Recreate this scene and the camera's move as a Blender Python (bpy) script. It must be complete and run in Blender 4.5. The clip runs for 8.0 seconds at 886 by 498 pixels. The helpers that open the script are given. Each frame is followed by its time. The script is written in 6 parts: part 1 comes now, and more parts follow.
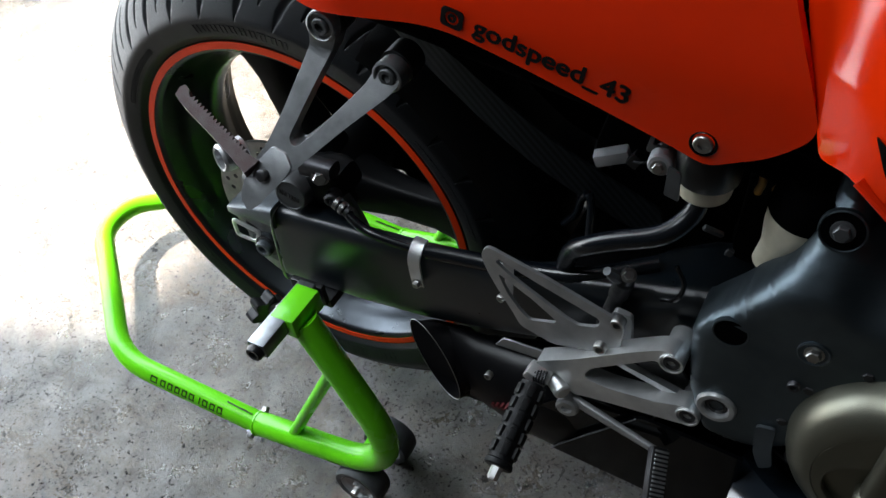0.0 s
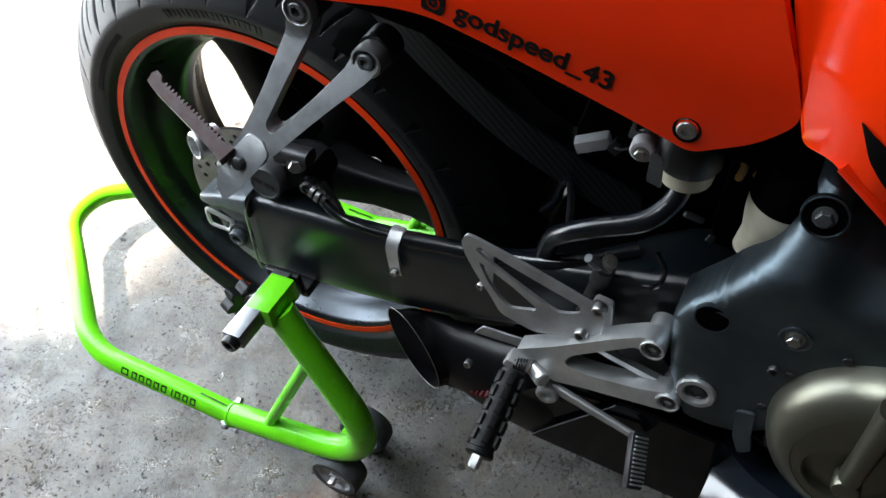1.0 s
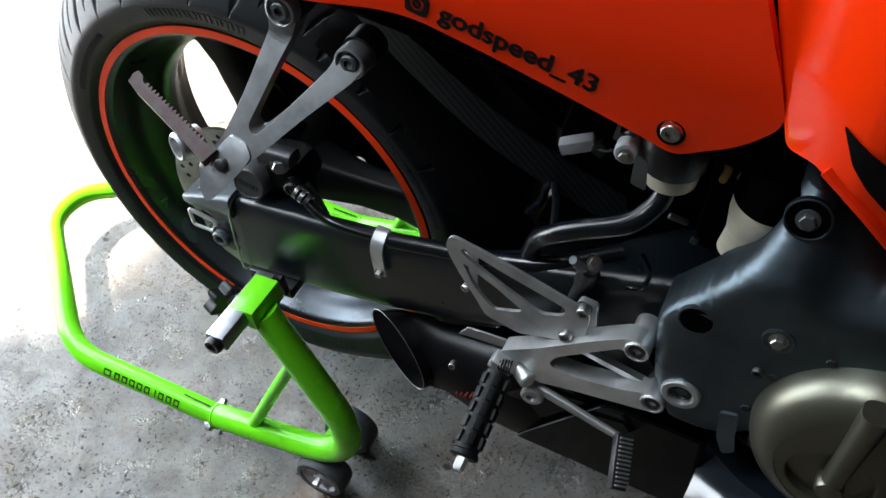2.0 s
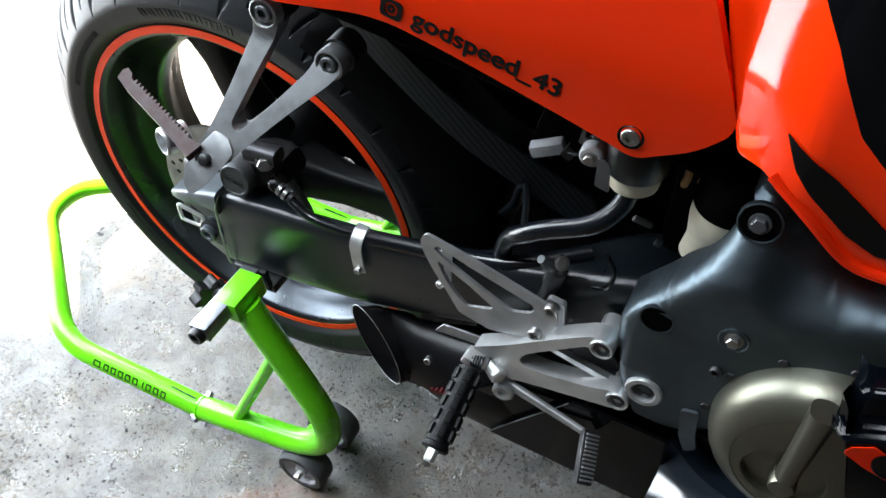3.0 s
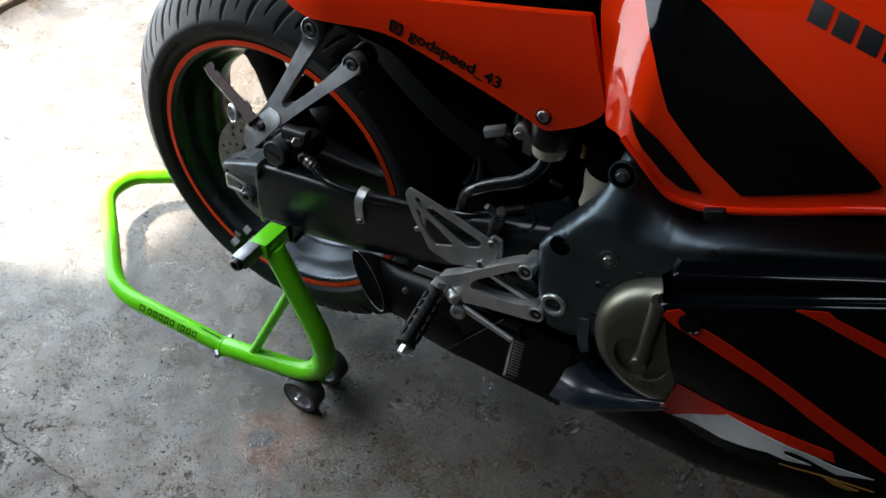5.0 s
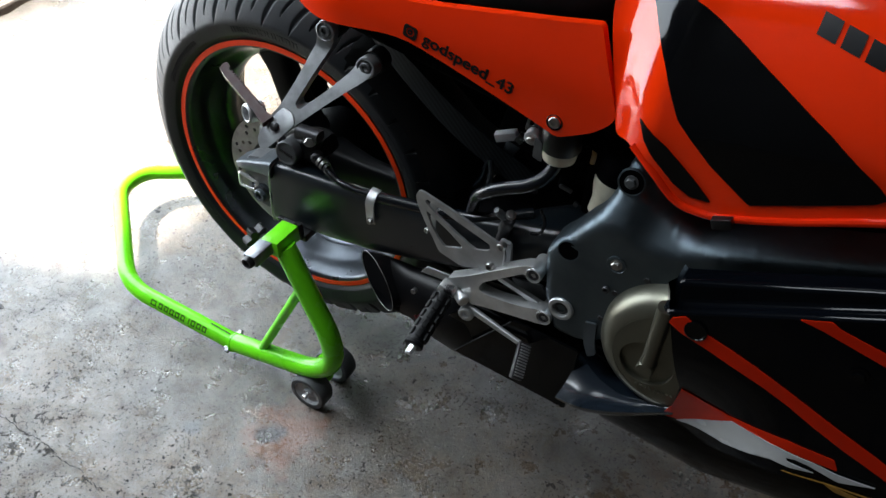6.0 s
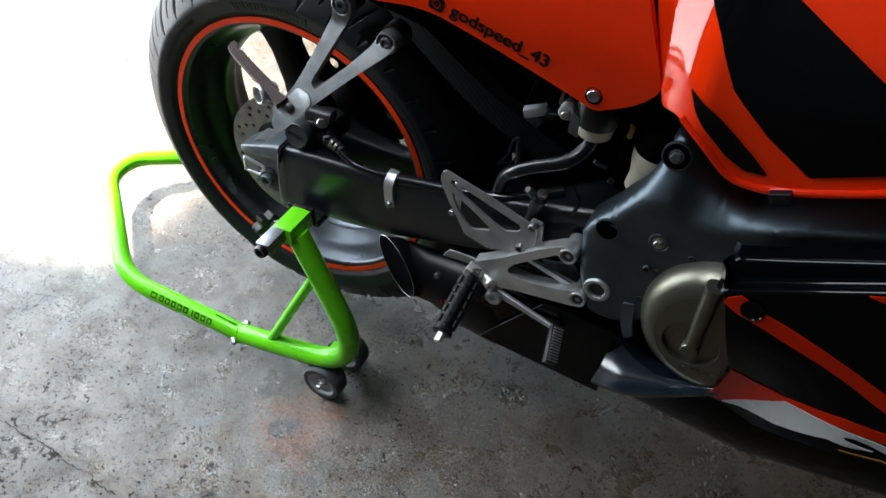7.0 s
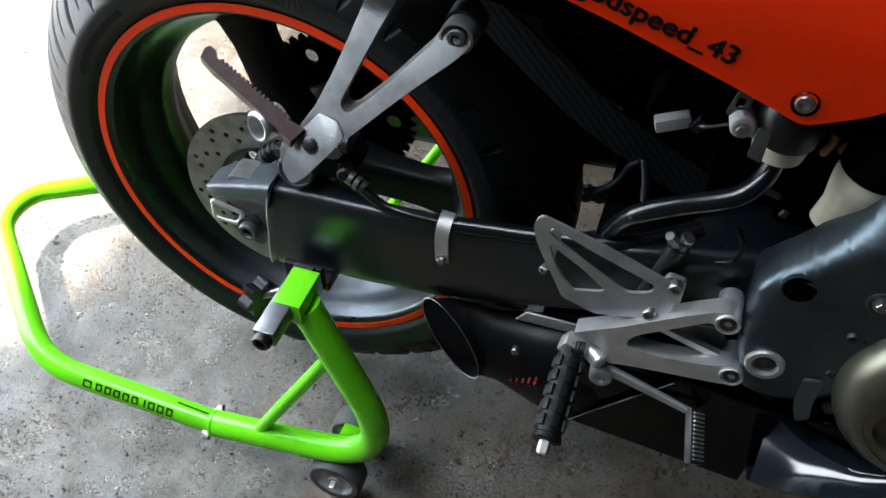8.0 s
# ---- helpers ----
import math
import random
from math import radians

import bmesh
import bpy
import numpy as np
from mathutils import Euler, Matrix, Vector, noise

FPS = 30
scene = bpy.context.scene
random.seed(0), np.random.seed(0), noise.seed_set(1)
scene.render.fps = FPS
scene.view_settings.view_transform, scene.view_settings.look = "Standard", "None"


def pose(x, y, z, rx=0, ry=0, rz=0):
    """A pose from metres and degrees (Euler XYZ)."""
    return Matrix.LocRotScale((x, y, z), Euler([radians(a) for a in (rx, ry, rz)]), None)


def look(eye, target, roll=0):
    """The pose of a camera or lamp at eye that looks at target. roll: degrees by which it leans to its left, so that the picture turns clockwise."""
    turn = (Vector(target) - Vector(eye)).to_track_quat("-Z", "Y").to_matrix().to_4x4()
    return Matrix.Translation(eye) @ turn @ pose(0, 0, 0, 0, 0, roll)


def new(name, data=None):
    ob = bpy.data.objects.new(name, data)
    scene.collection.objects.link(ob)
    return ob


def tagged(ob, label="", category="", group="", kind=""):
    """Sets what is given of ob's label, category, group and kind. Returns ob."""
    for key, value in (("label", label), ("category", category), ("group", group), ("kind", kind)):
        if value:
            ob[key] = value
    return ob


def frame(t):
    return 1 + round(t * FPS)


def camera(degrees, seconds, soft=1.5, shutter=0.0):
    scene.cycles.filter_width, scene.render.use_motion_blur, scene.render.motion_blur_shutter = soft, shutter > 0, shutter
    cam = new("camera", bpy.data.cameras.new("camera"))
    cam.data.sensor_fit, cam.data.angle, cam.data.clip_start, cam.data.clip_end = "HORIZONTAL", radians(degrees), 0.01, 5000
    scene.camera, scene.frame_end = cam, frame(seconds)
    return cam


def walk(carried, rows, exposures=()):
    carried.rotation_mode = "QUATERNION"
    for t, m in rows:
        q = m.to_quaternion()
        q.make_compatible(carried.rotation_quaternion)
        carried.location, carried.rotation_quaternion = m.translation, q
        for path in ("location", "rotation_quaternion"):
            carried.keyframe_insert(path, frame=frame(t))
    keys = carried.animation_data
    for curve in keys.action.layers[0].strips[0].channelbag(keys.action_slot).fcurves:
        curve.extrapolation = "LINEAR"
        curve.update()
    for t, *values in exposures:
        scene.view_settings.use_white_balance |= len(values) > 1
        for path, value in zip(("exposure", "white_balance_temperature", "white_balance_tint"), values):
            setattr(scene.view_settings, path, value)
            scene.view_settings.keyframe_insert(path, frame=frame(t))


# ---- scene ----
cam = camera(53.47, 8.0)
PATH = [
    (0, (0.5416, -0.6221, 1.1001), (0.1788, -0.0393, 0.3730), -4.32),
    (0.5, (0.5319, -0.6221, 1.0958), (0.1957, -0.0345, 0.3598), -2.73),
    (1, (0.5292, -0.6228, 1.0953), (0.2035, -0.0319, 0.3572), -2.48),
    (2.5, (0.5277, -0.6157, 1.0983), (0.2211, -0.0192, 0.3565), -1.27),
    (3, (0.5626, -0.6271, 1.1093), (0.2464, -0.0278, 0.3739), -0.48),
    (3.5, (0.6342, -0.6655, 1.1409), (0.2256, -0.1077, 0.4185), 1.07),
    (4, (0.7372, -0.7495, 1.1691), (0.2320, -0.2487, 0.4663), 1.70),
    (4.5, (0.7658, -0.8541, 1.2268), (0.3046, -0.2605, 0.5673), 2.25),
    (5, (0.7425, -0.9233, 1.2540), (0.4086, -0.2682, 0.5762), 3.76),
    (6.5, (0.7421, -0.9291, 1.2677), (0.4005, -0.2863, 0.5820), 4.46),
    (7, (0.6558, -0.9251, 1.2360), (0.3569, -0.2765, 0.5361), 4.47),
    (7.5, (0.5091, -0.8424, 1.1699), (0.2751, -0.1747, 0.4632), 5.97),
    (8, (0.3426, -0.7022, 1.0610), (0.1812, -0.0362, 0.3328), 7.16),
]
EXPOSURES = [(0.0, 0.63), (0.5, 1.17), (1.0, 1.17), (2.5, 1.26), (3.0, 1.79), (3.5, 1.36), (4.0, 0.61), (4.5, 0.11), (5.0, 0.44), (6.5, 1.07), (7.0, 1.02), (7.5, 1.28), (8.0, 1.23)]
walk(cam, [(t, look(eye, target, roll)) for t, eye, target, roll in PATH], EXPOSURES)

# ---- world, sun, daylight at the open door, added roof lamp ----
SUN_ELEV, SUN_AZ = 58.0, 201.0      # the sun stands behind the open door, towards -x
world = bpy.data.worlds.new("world")
scene.world = world
world.use_nodes = True
wn = world.node_tree.nodes
sky = wn.new("ShaderNodeTexSky")
sky.sky_type = "NISHITA"
sky.sun_disc = False
sky.sun_elevation = radians(SUN_ELEV)
sky.sun_rotation = radians(270 - 21)
world.node_tree.links.new(sky.outputs[0], wn["Background"].inputs[0])
wn["Background"].inputs[1].default_value = 0.08

sun = new("sun", bpy.data.lights.new("sun", "SUN"))
sun.data.energy = 14.5
sun.data.angle = radians(2.4)
sun.data.color = (1.0, 0.95, 0.88)
_e, _a = radians(SUN_ELEV), radians(SUN_AZ)
sun.matrix_world = look((math.cos(_e) * math.cos(_a) * 6, math.cos(_e) * math.sin(_a) * 6, math.sin(_e) * 6), (0, 0, 0))


def opening_lamp(name, at, towards, wide, high, energy):
    """An area lamp set in one opening: sky light at the door, added light in the roof."""
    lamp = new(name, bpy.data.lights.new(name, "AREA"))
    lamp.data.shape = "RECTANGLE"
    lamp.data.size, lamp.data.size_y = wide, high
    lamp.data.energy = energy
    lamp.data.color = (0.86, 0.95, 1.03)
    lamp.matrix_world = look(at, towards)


opening_lamp("door_light", (-1.37, 0.36, 0.97), (2, 0.36, 0.97), 1.84, 1.86, 46.0)
# Unseen roof light, assumed from highlights on upward faces; this lamp makes them.
opening_lamp("added_roof_lamp", (-0.98, -0.95, 3.02), (-0.98, -0.95, 0.0), 0.76, 1.36, 26.0)


# ---- materials ----
def material(name, color, rough=0.5, metal=0.0, vary=0.15, scale=30.0, bump=0.0, bump_scale=400.0, coat=0.0, color2=None, rough_vary=0.1, stretch=None, spec=0.5):
    """A surface with a broad and a fine variation of its colour and gloss, and a fine relief."""
    m = bpy.data.materials.new(name)
    m.use_nodes = True
    nt = m.node_tree
    b = nt.nodes["Principled BSDF"]
    b.inputs["Metallic"].default_value = metal
    b.inputs["Coat Weight"].default_value = coat
    b.inputs["Specular IOR Level"].default_value = spec
    b.inputs["Coat Roughness"].default_value = 0.04
    tc = nt.nodes.new("ShaderNodeTexCoord")
    src = tc.outputs["Object"]
    if stretch:
        mp = nt.nodes.new("ShaderNodeMapping")
        mp.inputs["Scale"].default_value = stretch
        nt.links.new(src, mp.inputs["Vector"])
        src = mp.outputs[0]
    big, fine = nt.nodes.new("ShaderNodeTexNoise"), nt.nodes.new("ShaderNodeTexNoise")
    big.inputs["Scale"].default_value, big.inputs["Detail"].default_value = scale, 5
    fine.inputs["Scale"].default_value, fine.inputs["Detail"].default_value = bump_scale, 3
    nt.links.new(src, big.inputs["Vector"])
    nt.links.new(src, fine.inputs["Vector"])
    ramp = nt.nodes.new("ShaderNodeMix")
    ramp.data_type = "RGBA"
    c2 = color2 or tuple(c * (1 - vary) for c in color)
    ramp.inputs[6].default_value = (*[c * (1 + vary * 0.5) for c in color], 1)
    ramp.inputs[7].default_value = (*c2, 1)
    edge = nt.nodes.new("ShaderNodeMapRange")
    edge.inputs[1].default_value, edge.inputs[2].default_value = 0.35, 0.7
    nt.links.new(big.outputs[0], edge.inputs[0])
    nt.links.new(edge.outputs[0], ramp.inputs[0])
    nt.links.new(ramp.outputs[2], b.inputs["Base Color"])
    rr = nt.nodes.new("ShaderNodeMapRange")
    rr.inputs[3].default_value, rr.inputs[4].default_value = max(0.02, rough - rough_vary), min(1, rough + rough_vary)
    nt.links.new(big.outputs[0], rr.inputs[0])
    nt.links.new(rr.outputs[0], b.inputs["Roughness"])
    if bump:
        bp = nt.nodes.new("ShaderNodeBump")
        bp.inputs["Strength"].default_value = bump
        bp.inputs["Distance"].default_value = 0.002
        nt.links.new(fine.outputs[0], bp.inputs["Height"])
        nt.links.new(bp.outputs[0], b.inputs["Normal"])
    return m


ORANGE = material("orange_paint", (0.92, 0.034, 0.0018), 0.06, 0, 0.05, 9, 0.0, 300, 0.0, rough_vary=0.03, spec=0.5)
RED = material("red_orange_paint", (0.74, 0.022, 0.002), 0.18, 0, 0.08, 9, 0.0, 300, 0.0, rough_vary=0.05, spec=0.25)
BLACK_GLOSS = material("black_gloss_paint", (0.0018, 0.002, 0.0025), 0.10, 0, 0.3, 14, 0.0, 300, 0.0, rough_vary=0.04, spec=0.25)
NAVY_GLOSS = material("blue_black_gloss_paint", (0.0015, 0.0022, 0.0036), 0.07, 0, 0.3, 14, 0.0, 300, 0.0, rough_vary=0.03, spec=0.14)
BLACK_DECAL = material("black_vinyl", (0.004, 0.004, 0.005), 0.35, 0, 0.2, 60, spec=0.3)
WHITE_PAINT = material("white_paint", (0.62, 0.63, 0.63), 0.25, 0, 0.1, 20, coat=0.4)
RUBBER = material("tyre_rubber", (0.006, 0.0078, 0.0098), 0.48, 0, 0.35, 22, 0.2, 700, spec=0.32)
RUBBER_SOFT = material("peg_rubber", (0.005, 0.0055, 0.0065), 0.5, 0, 0.3, 60, 0.2, 900, spec=0.28)
RIM_DARK = material("gunmetal_wheel", (0.075, 0.084, 0.094), 0.30, 1.0, 0.25, 18, 0.04, 500)
SPOKE_BLACK = material("black_wheel_paint", (0.004, 0.0044, 0.005), 0.42, 0, 0.3, 25, 0.05, 500, spec=0.2)
TAPE = material("orange_rim_tape", (0.95, 0.055, 0.004), 0.45, 0, 0.10, 30, 0.0, 400, spec=0.3)
BAR_STEEL = material("blued_bar_steel", (0.34, 0.36, 0.38), 0.36, 1.0, 0.3, 50, 0.06, 800)
# Lighter, glossier copy of the fairing paint, for the scoop's bright sky reflection.
SCOOP_LIT = material("lit_blue_black_paint", (0.010, 0.015, 0.022), 0.14, 0.0, 0.2, 14, 0.0, 300, rough_vary=0.05, spec=0.7)
SWING = material("black_satin_swingarm", (0.005, 0.0085, 0.012), 0.31, 0, 0.35, 16, 0.03, 600, 0.0, spec=0.9)
CAST = material("grey_cast_end", (0.10, 0.105, 0.11), 0.45, 0.5, 0.3, 40, 0.15, 500)
SILVER = material("cast_aluminium", (0.52, 0.53, 0.54), 0.40, 0.75, 0.25, 35, 0.08, 900)
END_GREY = material("dark_grey_cap", (0.085, 0.100, 0.112), 0.38, 0.4, 0.3, 40, 0.15, 700)
HANGER = material("grey_cast_hanger", (0.30, 0.31, 0.318), 0.36, 0.75, 0.3, 45, 0.15, 800)
BRIGHT = material("machined_aluminium", (0.80, 0.81, 0.81), 0.36, 0.80, 0.15, 50, 0.04, 900)
STEEL = material("zinc_steel", (0.48, 0.48, 0.47), 0.33, 1.0, 0.3, 90, 0.05, 900)
DARK_STEEL = material("dark_steel", (0.07, 0.07, 0.075), 0.42, 0.8, 0.4, 60, 0.1, 700)
DISC = material("brake_disc_steel", (0.36, 0.36, 0.35), 0.35, 1.0, 0.3, 60, 0.1, 600)
FRAME = material("charcoal_cast_frame", (0.116, 0.146, 0.168), 0.43, 1.0, 0.25, 18, 0.08, 1500, rough_vary=0.05)
# Near-black, almost no sheen: the deep shade of the gaps is in this colour.
SHADE_BLACK = material("shade_black", (0.0015, 0.0015, 0.0018), 0.85, 0, 0.4, 30, 0.2, 400, spec=0.02)
BRONZE = material("bronze_magnesium_cover", (0.19, 0.186, 0.145), 0.33, 0.85, 0.12, 14, 0.12, 800)
PLASTIC = material("black_plastic", (0.006, 0.0065, 0.0075), 0.36, 0, 0.3, 40, 0.1, 600, spec=0.45)
HOSE = material("black_rubber_hose", (0.003, 0.0045, 0.007), 0.24, 0, 0.3, 40, 0.05, 500, spec=0.6)
CREAM = material("milky_reservoir_plastic", (0.62, 0.58, 0.45), 0.45, 0, 0.15, 40, 0.05, 500)
AMBER = material("amber_tube", (0.35, 0.18, 0.03), 0.35, 0, 0.2, 40)
GREEN = material("lime_green_powder_coat", (0.17, 0.80, 0.012), 0.26, 0, 0.10, 14, 0.05, 900, 0.25, rough_vary=0.07, spec=0.4)
GREY_RUBBER = material("grey_castor_rubber", (0.075, 0.08, 0.085), 0.6, 0, 0.25, 40, 0.15, 600)
GREY_PLASTIC = material("grey_castor_hub", (0.48, 0.50, 0.52), 0.45, 0, 0.2, 50, 0.1, 600)
SEAT = material("black_seat_vinyl", (0.006, 0.006, 0.0065), 0.6, 0, 0.3, 40, 0.3, 900, spec=0.12)
LABEL_RED = material("red_label_ink", (0.10, 0.004, 0.007), 0.4, 0, 0.2, 60)
# Walls and ceiling are unseen; dark so that reflections and bounce stay low.
WALL = material("dark_wall", (0.062, 0.060, 0.058), 0.9, 0, 0.25, 2.2, 0.3, 60, spec=0.1)
CEIL = material("dark_ceiling", (0.070, 0.066, 0.060), 0.9, 0, 0.25, 1.6, 0.2, 60, spec=0.1)
SHEET = material("opaque_roof_sheet", (0.45, 0.47, 0.45), 0.5, 0, 0.1, 6, 0.1, 60)


def carbon_material():
    m = material("carbon_fibre", (0.012, 0.013, 0.015), 0.42, 0, 0.2, 40, spec=0.15)
    nt = m.node_tree
    b = nt.nodes["Principled BSDF"]
    tc = nt.nodes.new("ShaderNodeTexCoord")
    wave = nt.nodes.new("ShaderNodeTexWave")
    wave.bands_direction = "DIAGONAL"
    wave.inputs["Scale"].default_value = 72
    nt.links.new(tc.outputs["Object"], wave.inputs["Vector"])
    mix = nt.nodes.new("ShaderNodeMix")
    mix.data_type = "RGBA"
    mix.inputs[6].default_value = (0.003, 0.004, 0.005, 1)
    mix.inputs[7].default_value = (0.014, 0.018, 0.021, 1)
    nt.links.new(wave.outputs[1], mix.inputs[0])
    nt.links.new(mix.outputs[2], b.inputs["Base Color"])
    return m


CARBON = carbon_material()


def concrete_material(name, light, dark, stain_at=None, rough=0.5, gloss=0.4, worn=(-0.20, -0.60), ior=1.5):
    """Worn concrete: cloudy tone, brown stains, dark pits, hairline cracks."""
    m = bpy.data.materials.new(name)
    m.use_nodes = True
    nt = m.node_tree
    L = nt.links
    b = nt.nodes["Principled BSDF"]
    b.inputs["IOR"].default_value = ior
    geo = nt.nodes.new("ShaderNodeNewGeometry")
    pos = geo.outputs["Position"]

    def noise_at(scale, detail=6.0, rough_=0.6, dist=0.0):
        n = nt.nodes.new("ShaderNodeTexNoise")
        n.inputs["Scale"].default_value, n.inputs["Detail"].default_value = scale, detail
        n.inputs["Roughness"].default_value, n.inputs["Distortion"].default_value = rough_, dist
        L.new(pos, n.inputs["Vector"])
        return n.outputs[0]

    def span(value, lo, hi, to0=0.0, to1=1.0):
        r = nt.nodes.new("ShaderNodeMapRange")
        r.inputs[1].default_value, r.inputs[2].default_value = lo, hi
        r.inputs[3].default_value, r.inputs[4].default_value = to0, to1
        L.new(value, r.inputs[0])
        return r.outputs[0]

    def mixed(fac, a, c, mode="MIX"):
        x = nt.nodes.new("ShaderNodeMix")
        x.data_type, x.blend_type = "RGBA", mode
        L.new(fac, x.inputs[0])
        for sock, v in ((6, a), (7, c)):
            if isinstance(v, tuple):
                x.inputs[sock].default_value = (*v, 1)
            else:
                L.new(v, x.inputs[sock])
        return x.outputs[2]

    def times(a, c):
        x = nt.nodes.new("ShaderNodeMath")
        x.operation = "MULTIPLY"
        L.new(a, x.inputs[0])
        if isinstance(c, float):
            x.inputs[1].default_value = c
        else:
            L.new(c, x.inputs[1])
        return x.outputs[0]

    parts = nt.nodes.new("ShaderNodeSeparateXYZ")
    L.new(pos, parts.inputs[0])
    col = mixed(span(noise_at(6.0, 8, 0.72, 0.8), 0.38, 0.62), dark, light)
    warm = tuple(c * k for c, k in zip(light, (1.20, 0.95, 0.66)))
    col = mixed(span(noise_at(2.1, 5, 0.6, 1.0), 0.46, 0.66, 0.0, 0.7), col, warm)
    col = mixed(span(noise_at(24, 8, 0.75, 0.6), 0.44, 0.64, 0.0, 0.62), col, tuple(c * 0.7 for c in dark))
    grain = span(noise_at(190, 8, 0.8), 0.34, 0.66)
    col = mixed(times(grain, 0.6), col, tuple(c * 0.45 for c in dark))
    # worn blotches where the trowelled skin has come off, most of them near the open side
    def plus(a, c):
        x = nt.nodes.new("ShaderNodeMath")
        L.new(a, x.inputs[0])
        L.new(c, x.inputs[1])
        return x.outputs[0]

    trodden = span(parts.outputs["Y"], worn[0], worn[1], -0.075, 0.015)
    field = plus(plus(noise_at(46, 10, 0.74, 0.15), span(noise_at(5.0, 4, 0.6), 0.2, 0.8, -0.11, 0.11)), trodden)
    blot = span(field, 0.554, 0.572)
    speck = plus(noise_at(170, 5, 0.65, 0.2), span(noise_at(9.0, 3), 0.3, 0.7, -0.06, 0.06))
    most = nt.nodes.new("ShaderNodeMath")
    most.operation = "MAXIMUM"
    L.new(blot, most.inputs[0])
    L.new(span(speck, 0.58, 0.64, 0.0, 0.9), most.inputs[1])
    blot = most.outputs[0]
    col = mixed(times(blot, 0.95), col, tuple(c * 0.22 for c in dark))
    # pits
    bent = nt.nodes.new("ShaderNodeMix")
    bent.data_type = "VECTOR"
    bent.inputs[0].default_value = 0.012
    bn = nt.nodes.new("ShaderNodeTexNoise")
    bn.inputs["Scale"].default_value, bn.inputs["Detail"].default_value = 120, 4
    L.new(pos, bn.inputs["Vector"])
    L.new(pos, bent.inputs[4])
    L.new(bn.outputs["Color"], bent.inputs[5])

    def pits(scale, size, where):
        vor = nt.nodes.new("ShaderNodeTexVoronoi")
        vor.inputs["Scale"].default_value = scale
        L.new(bent.outputs[1], vor.inputs["Vector"])
        return times(span(vor.outputs["Distance"], size * 0.8, size, 1.0, 0.0), where)

    pit = pits(48, 0.125, span(noise_at(17, 3), 0.48, 0.52))
    deep = nt.nodes.new("ShaderNodeMath")
    deep.operation = "MAXIMUM"
    L.new(pit, deep.inputs[0])
    L.new(pits(105, 0.14, span(noise_at(31, 3), 0.52, 0.56)), deep.inputs[1])
    pit = deep.outputs[0]
    col = mixed(pit, col, (0.007, 0.006, 0.0055))
    open_ = nt.nodes.new("ShaderNodeMath")
    open_.operation = "MAXIMUM"
    L.new(blot, open_.inputs[0])
    L.new(pit, open_.inputs[1])
    patchy = span(noise_at(15, 9, 0.75, 0.5), 0.36, 0.60, 0.34, 1.0)
    L.new(times(span(open_.outputs[0], 0.0, 1.0, gloss, gloss * 0.12), patchy), b.inputs["Specular IOR Level"])
    # hairline cracks
    crk = nt.nodes.new("ShaderNodeTexVoronoi")
    crk.feature = "DISTANCE_TO_EDGE"
    crk.inputs["Scale"].default_value = 1.7
    warp = nt.nodes.new("ShaderNodeMix")
    warp.data_type = "VECTOR"
    warp.inputs[0].default_value = 0.16
    nz = nt.nodes.new("ShaderNodeTexNoise")
    nz.inputs["Scale"].default_value, nz.inputs["Detail"].default_value = 5, 6
    L.new(pos, nz.inputs["Vector"])
    L.new(pos, warp.inputs[4])
    L.new(nz.outputs["Color"], warp.inputs[5])
    L.new(warp.outputs[1], crk.inputs["Vector"])
    line = times(span(crk.outputs["Distance"], 0.0, 0.006, 1.0, 0.0), span(noise_at(2.3, 2), 0.50, 0.6))
    col = mixed(times(line, 0.75), col, (0.05, 0.045, 0.04))
    if stain_at:
        for (sx, sy, sr), tone in stain_at:
            d = nt.nodes.new("ShaderNodeVectorMath")
            d.operation = "DISTANCE"
            add = nt.nodes.new("ShaderNodeMix")
            add.data_type = "VECTOR"
            add.inputs[0].default_value = sr * 1.5
            L.new(pos, add.inputs[4])
            n2 = nt.nodes.new("ShaderNodeTexNoise")
            n2.inputs["Scale"].default_value, n2.inputs["Detail"].default_value = 28, 6
            L.new(pos, n2.inputs["Vector"])
            L.new(n2.outputs["Color"], add.inputs[5])
            L.new(add.outputs[1], d.inputs[0])
            k = sr * 1.5
            d.inputs[1].default_value = (sx * (1 - k) + 0.5 * k, sy * (1 - k) + 0.5 * k, 0.5 * k)
            col = mixed(span(d.outputs["Value"], sr * 0.45, sr * 0.95, 0.9, 0.0), col, tone)
    L.new(col, b.inputs["Base Color"])
    L.new(span(noise_at(12, 8, 0.7), 0.36, 0.64, rough - 0.03, rough + 0.09), b.inputs["Roughness"])
    bp = nt.nodes.new("ShaderNodeBump")
    bp.inputs["Strength"].default_value, bp.inputs["Distance"].default_value = 0.5, 0.002
    hsum = nt.nodes.new("ShaderNodeMath")
    hsum.operation = "SUBTRACT"
    L.new(grain, hsum.inputs[0])
    L.new(pit, hsum.inputs[1])
    L.new(hsum.outputs[0], bp.inputs["Height"])
    L.new(bp.outputs[0], b.inputs["Normal"])
    return m


FLOOR = concrete_material("garage_concrete", (0.163, 0.124, 0.081), (0.061, 0.049, 0.034),
                          [((0.115, -0.275, 0.075), (0.19, 0.075, 0.035)), ((0.098, -0.281, 0.030), (0.022, 0.022, 0.024)),
                           ((-0.02, -0.345, 0.022), (0.05, 0.048, 0.045)),
                           ((-0.927, 0.212, 0.045), (0.075, 0.052, 0.028)), ((-0.674, 0.128, 0.050), (0.080, 0.056, 0.031)), ((-0.80, -0.055, 0.040), (0.080, 0.058, 0.034)), ((-1.143, 0.469, 0.070), (0.080, 0.057, 0.032))], 0.27, 1.0, ior=1.72)
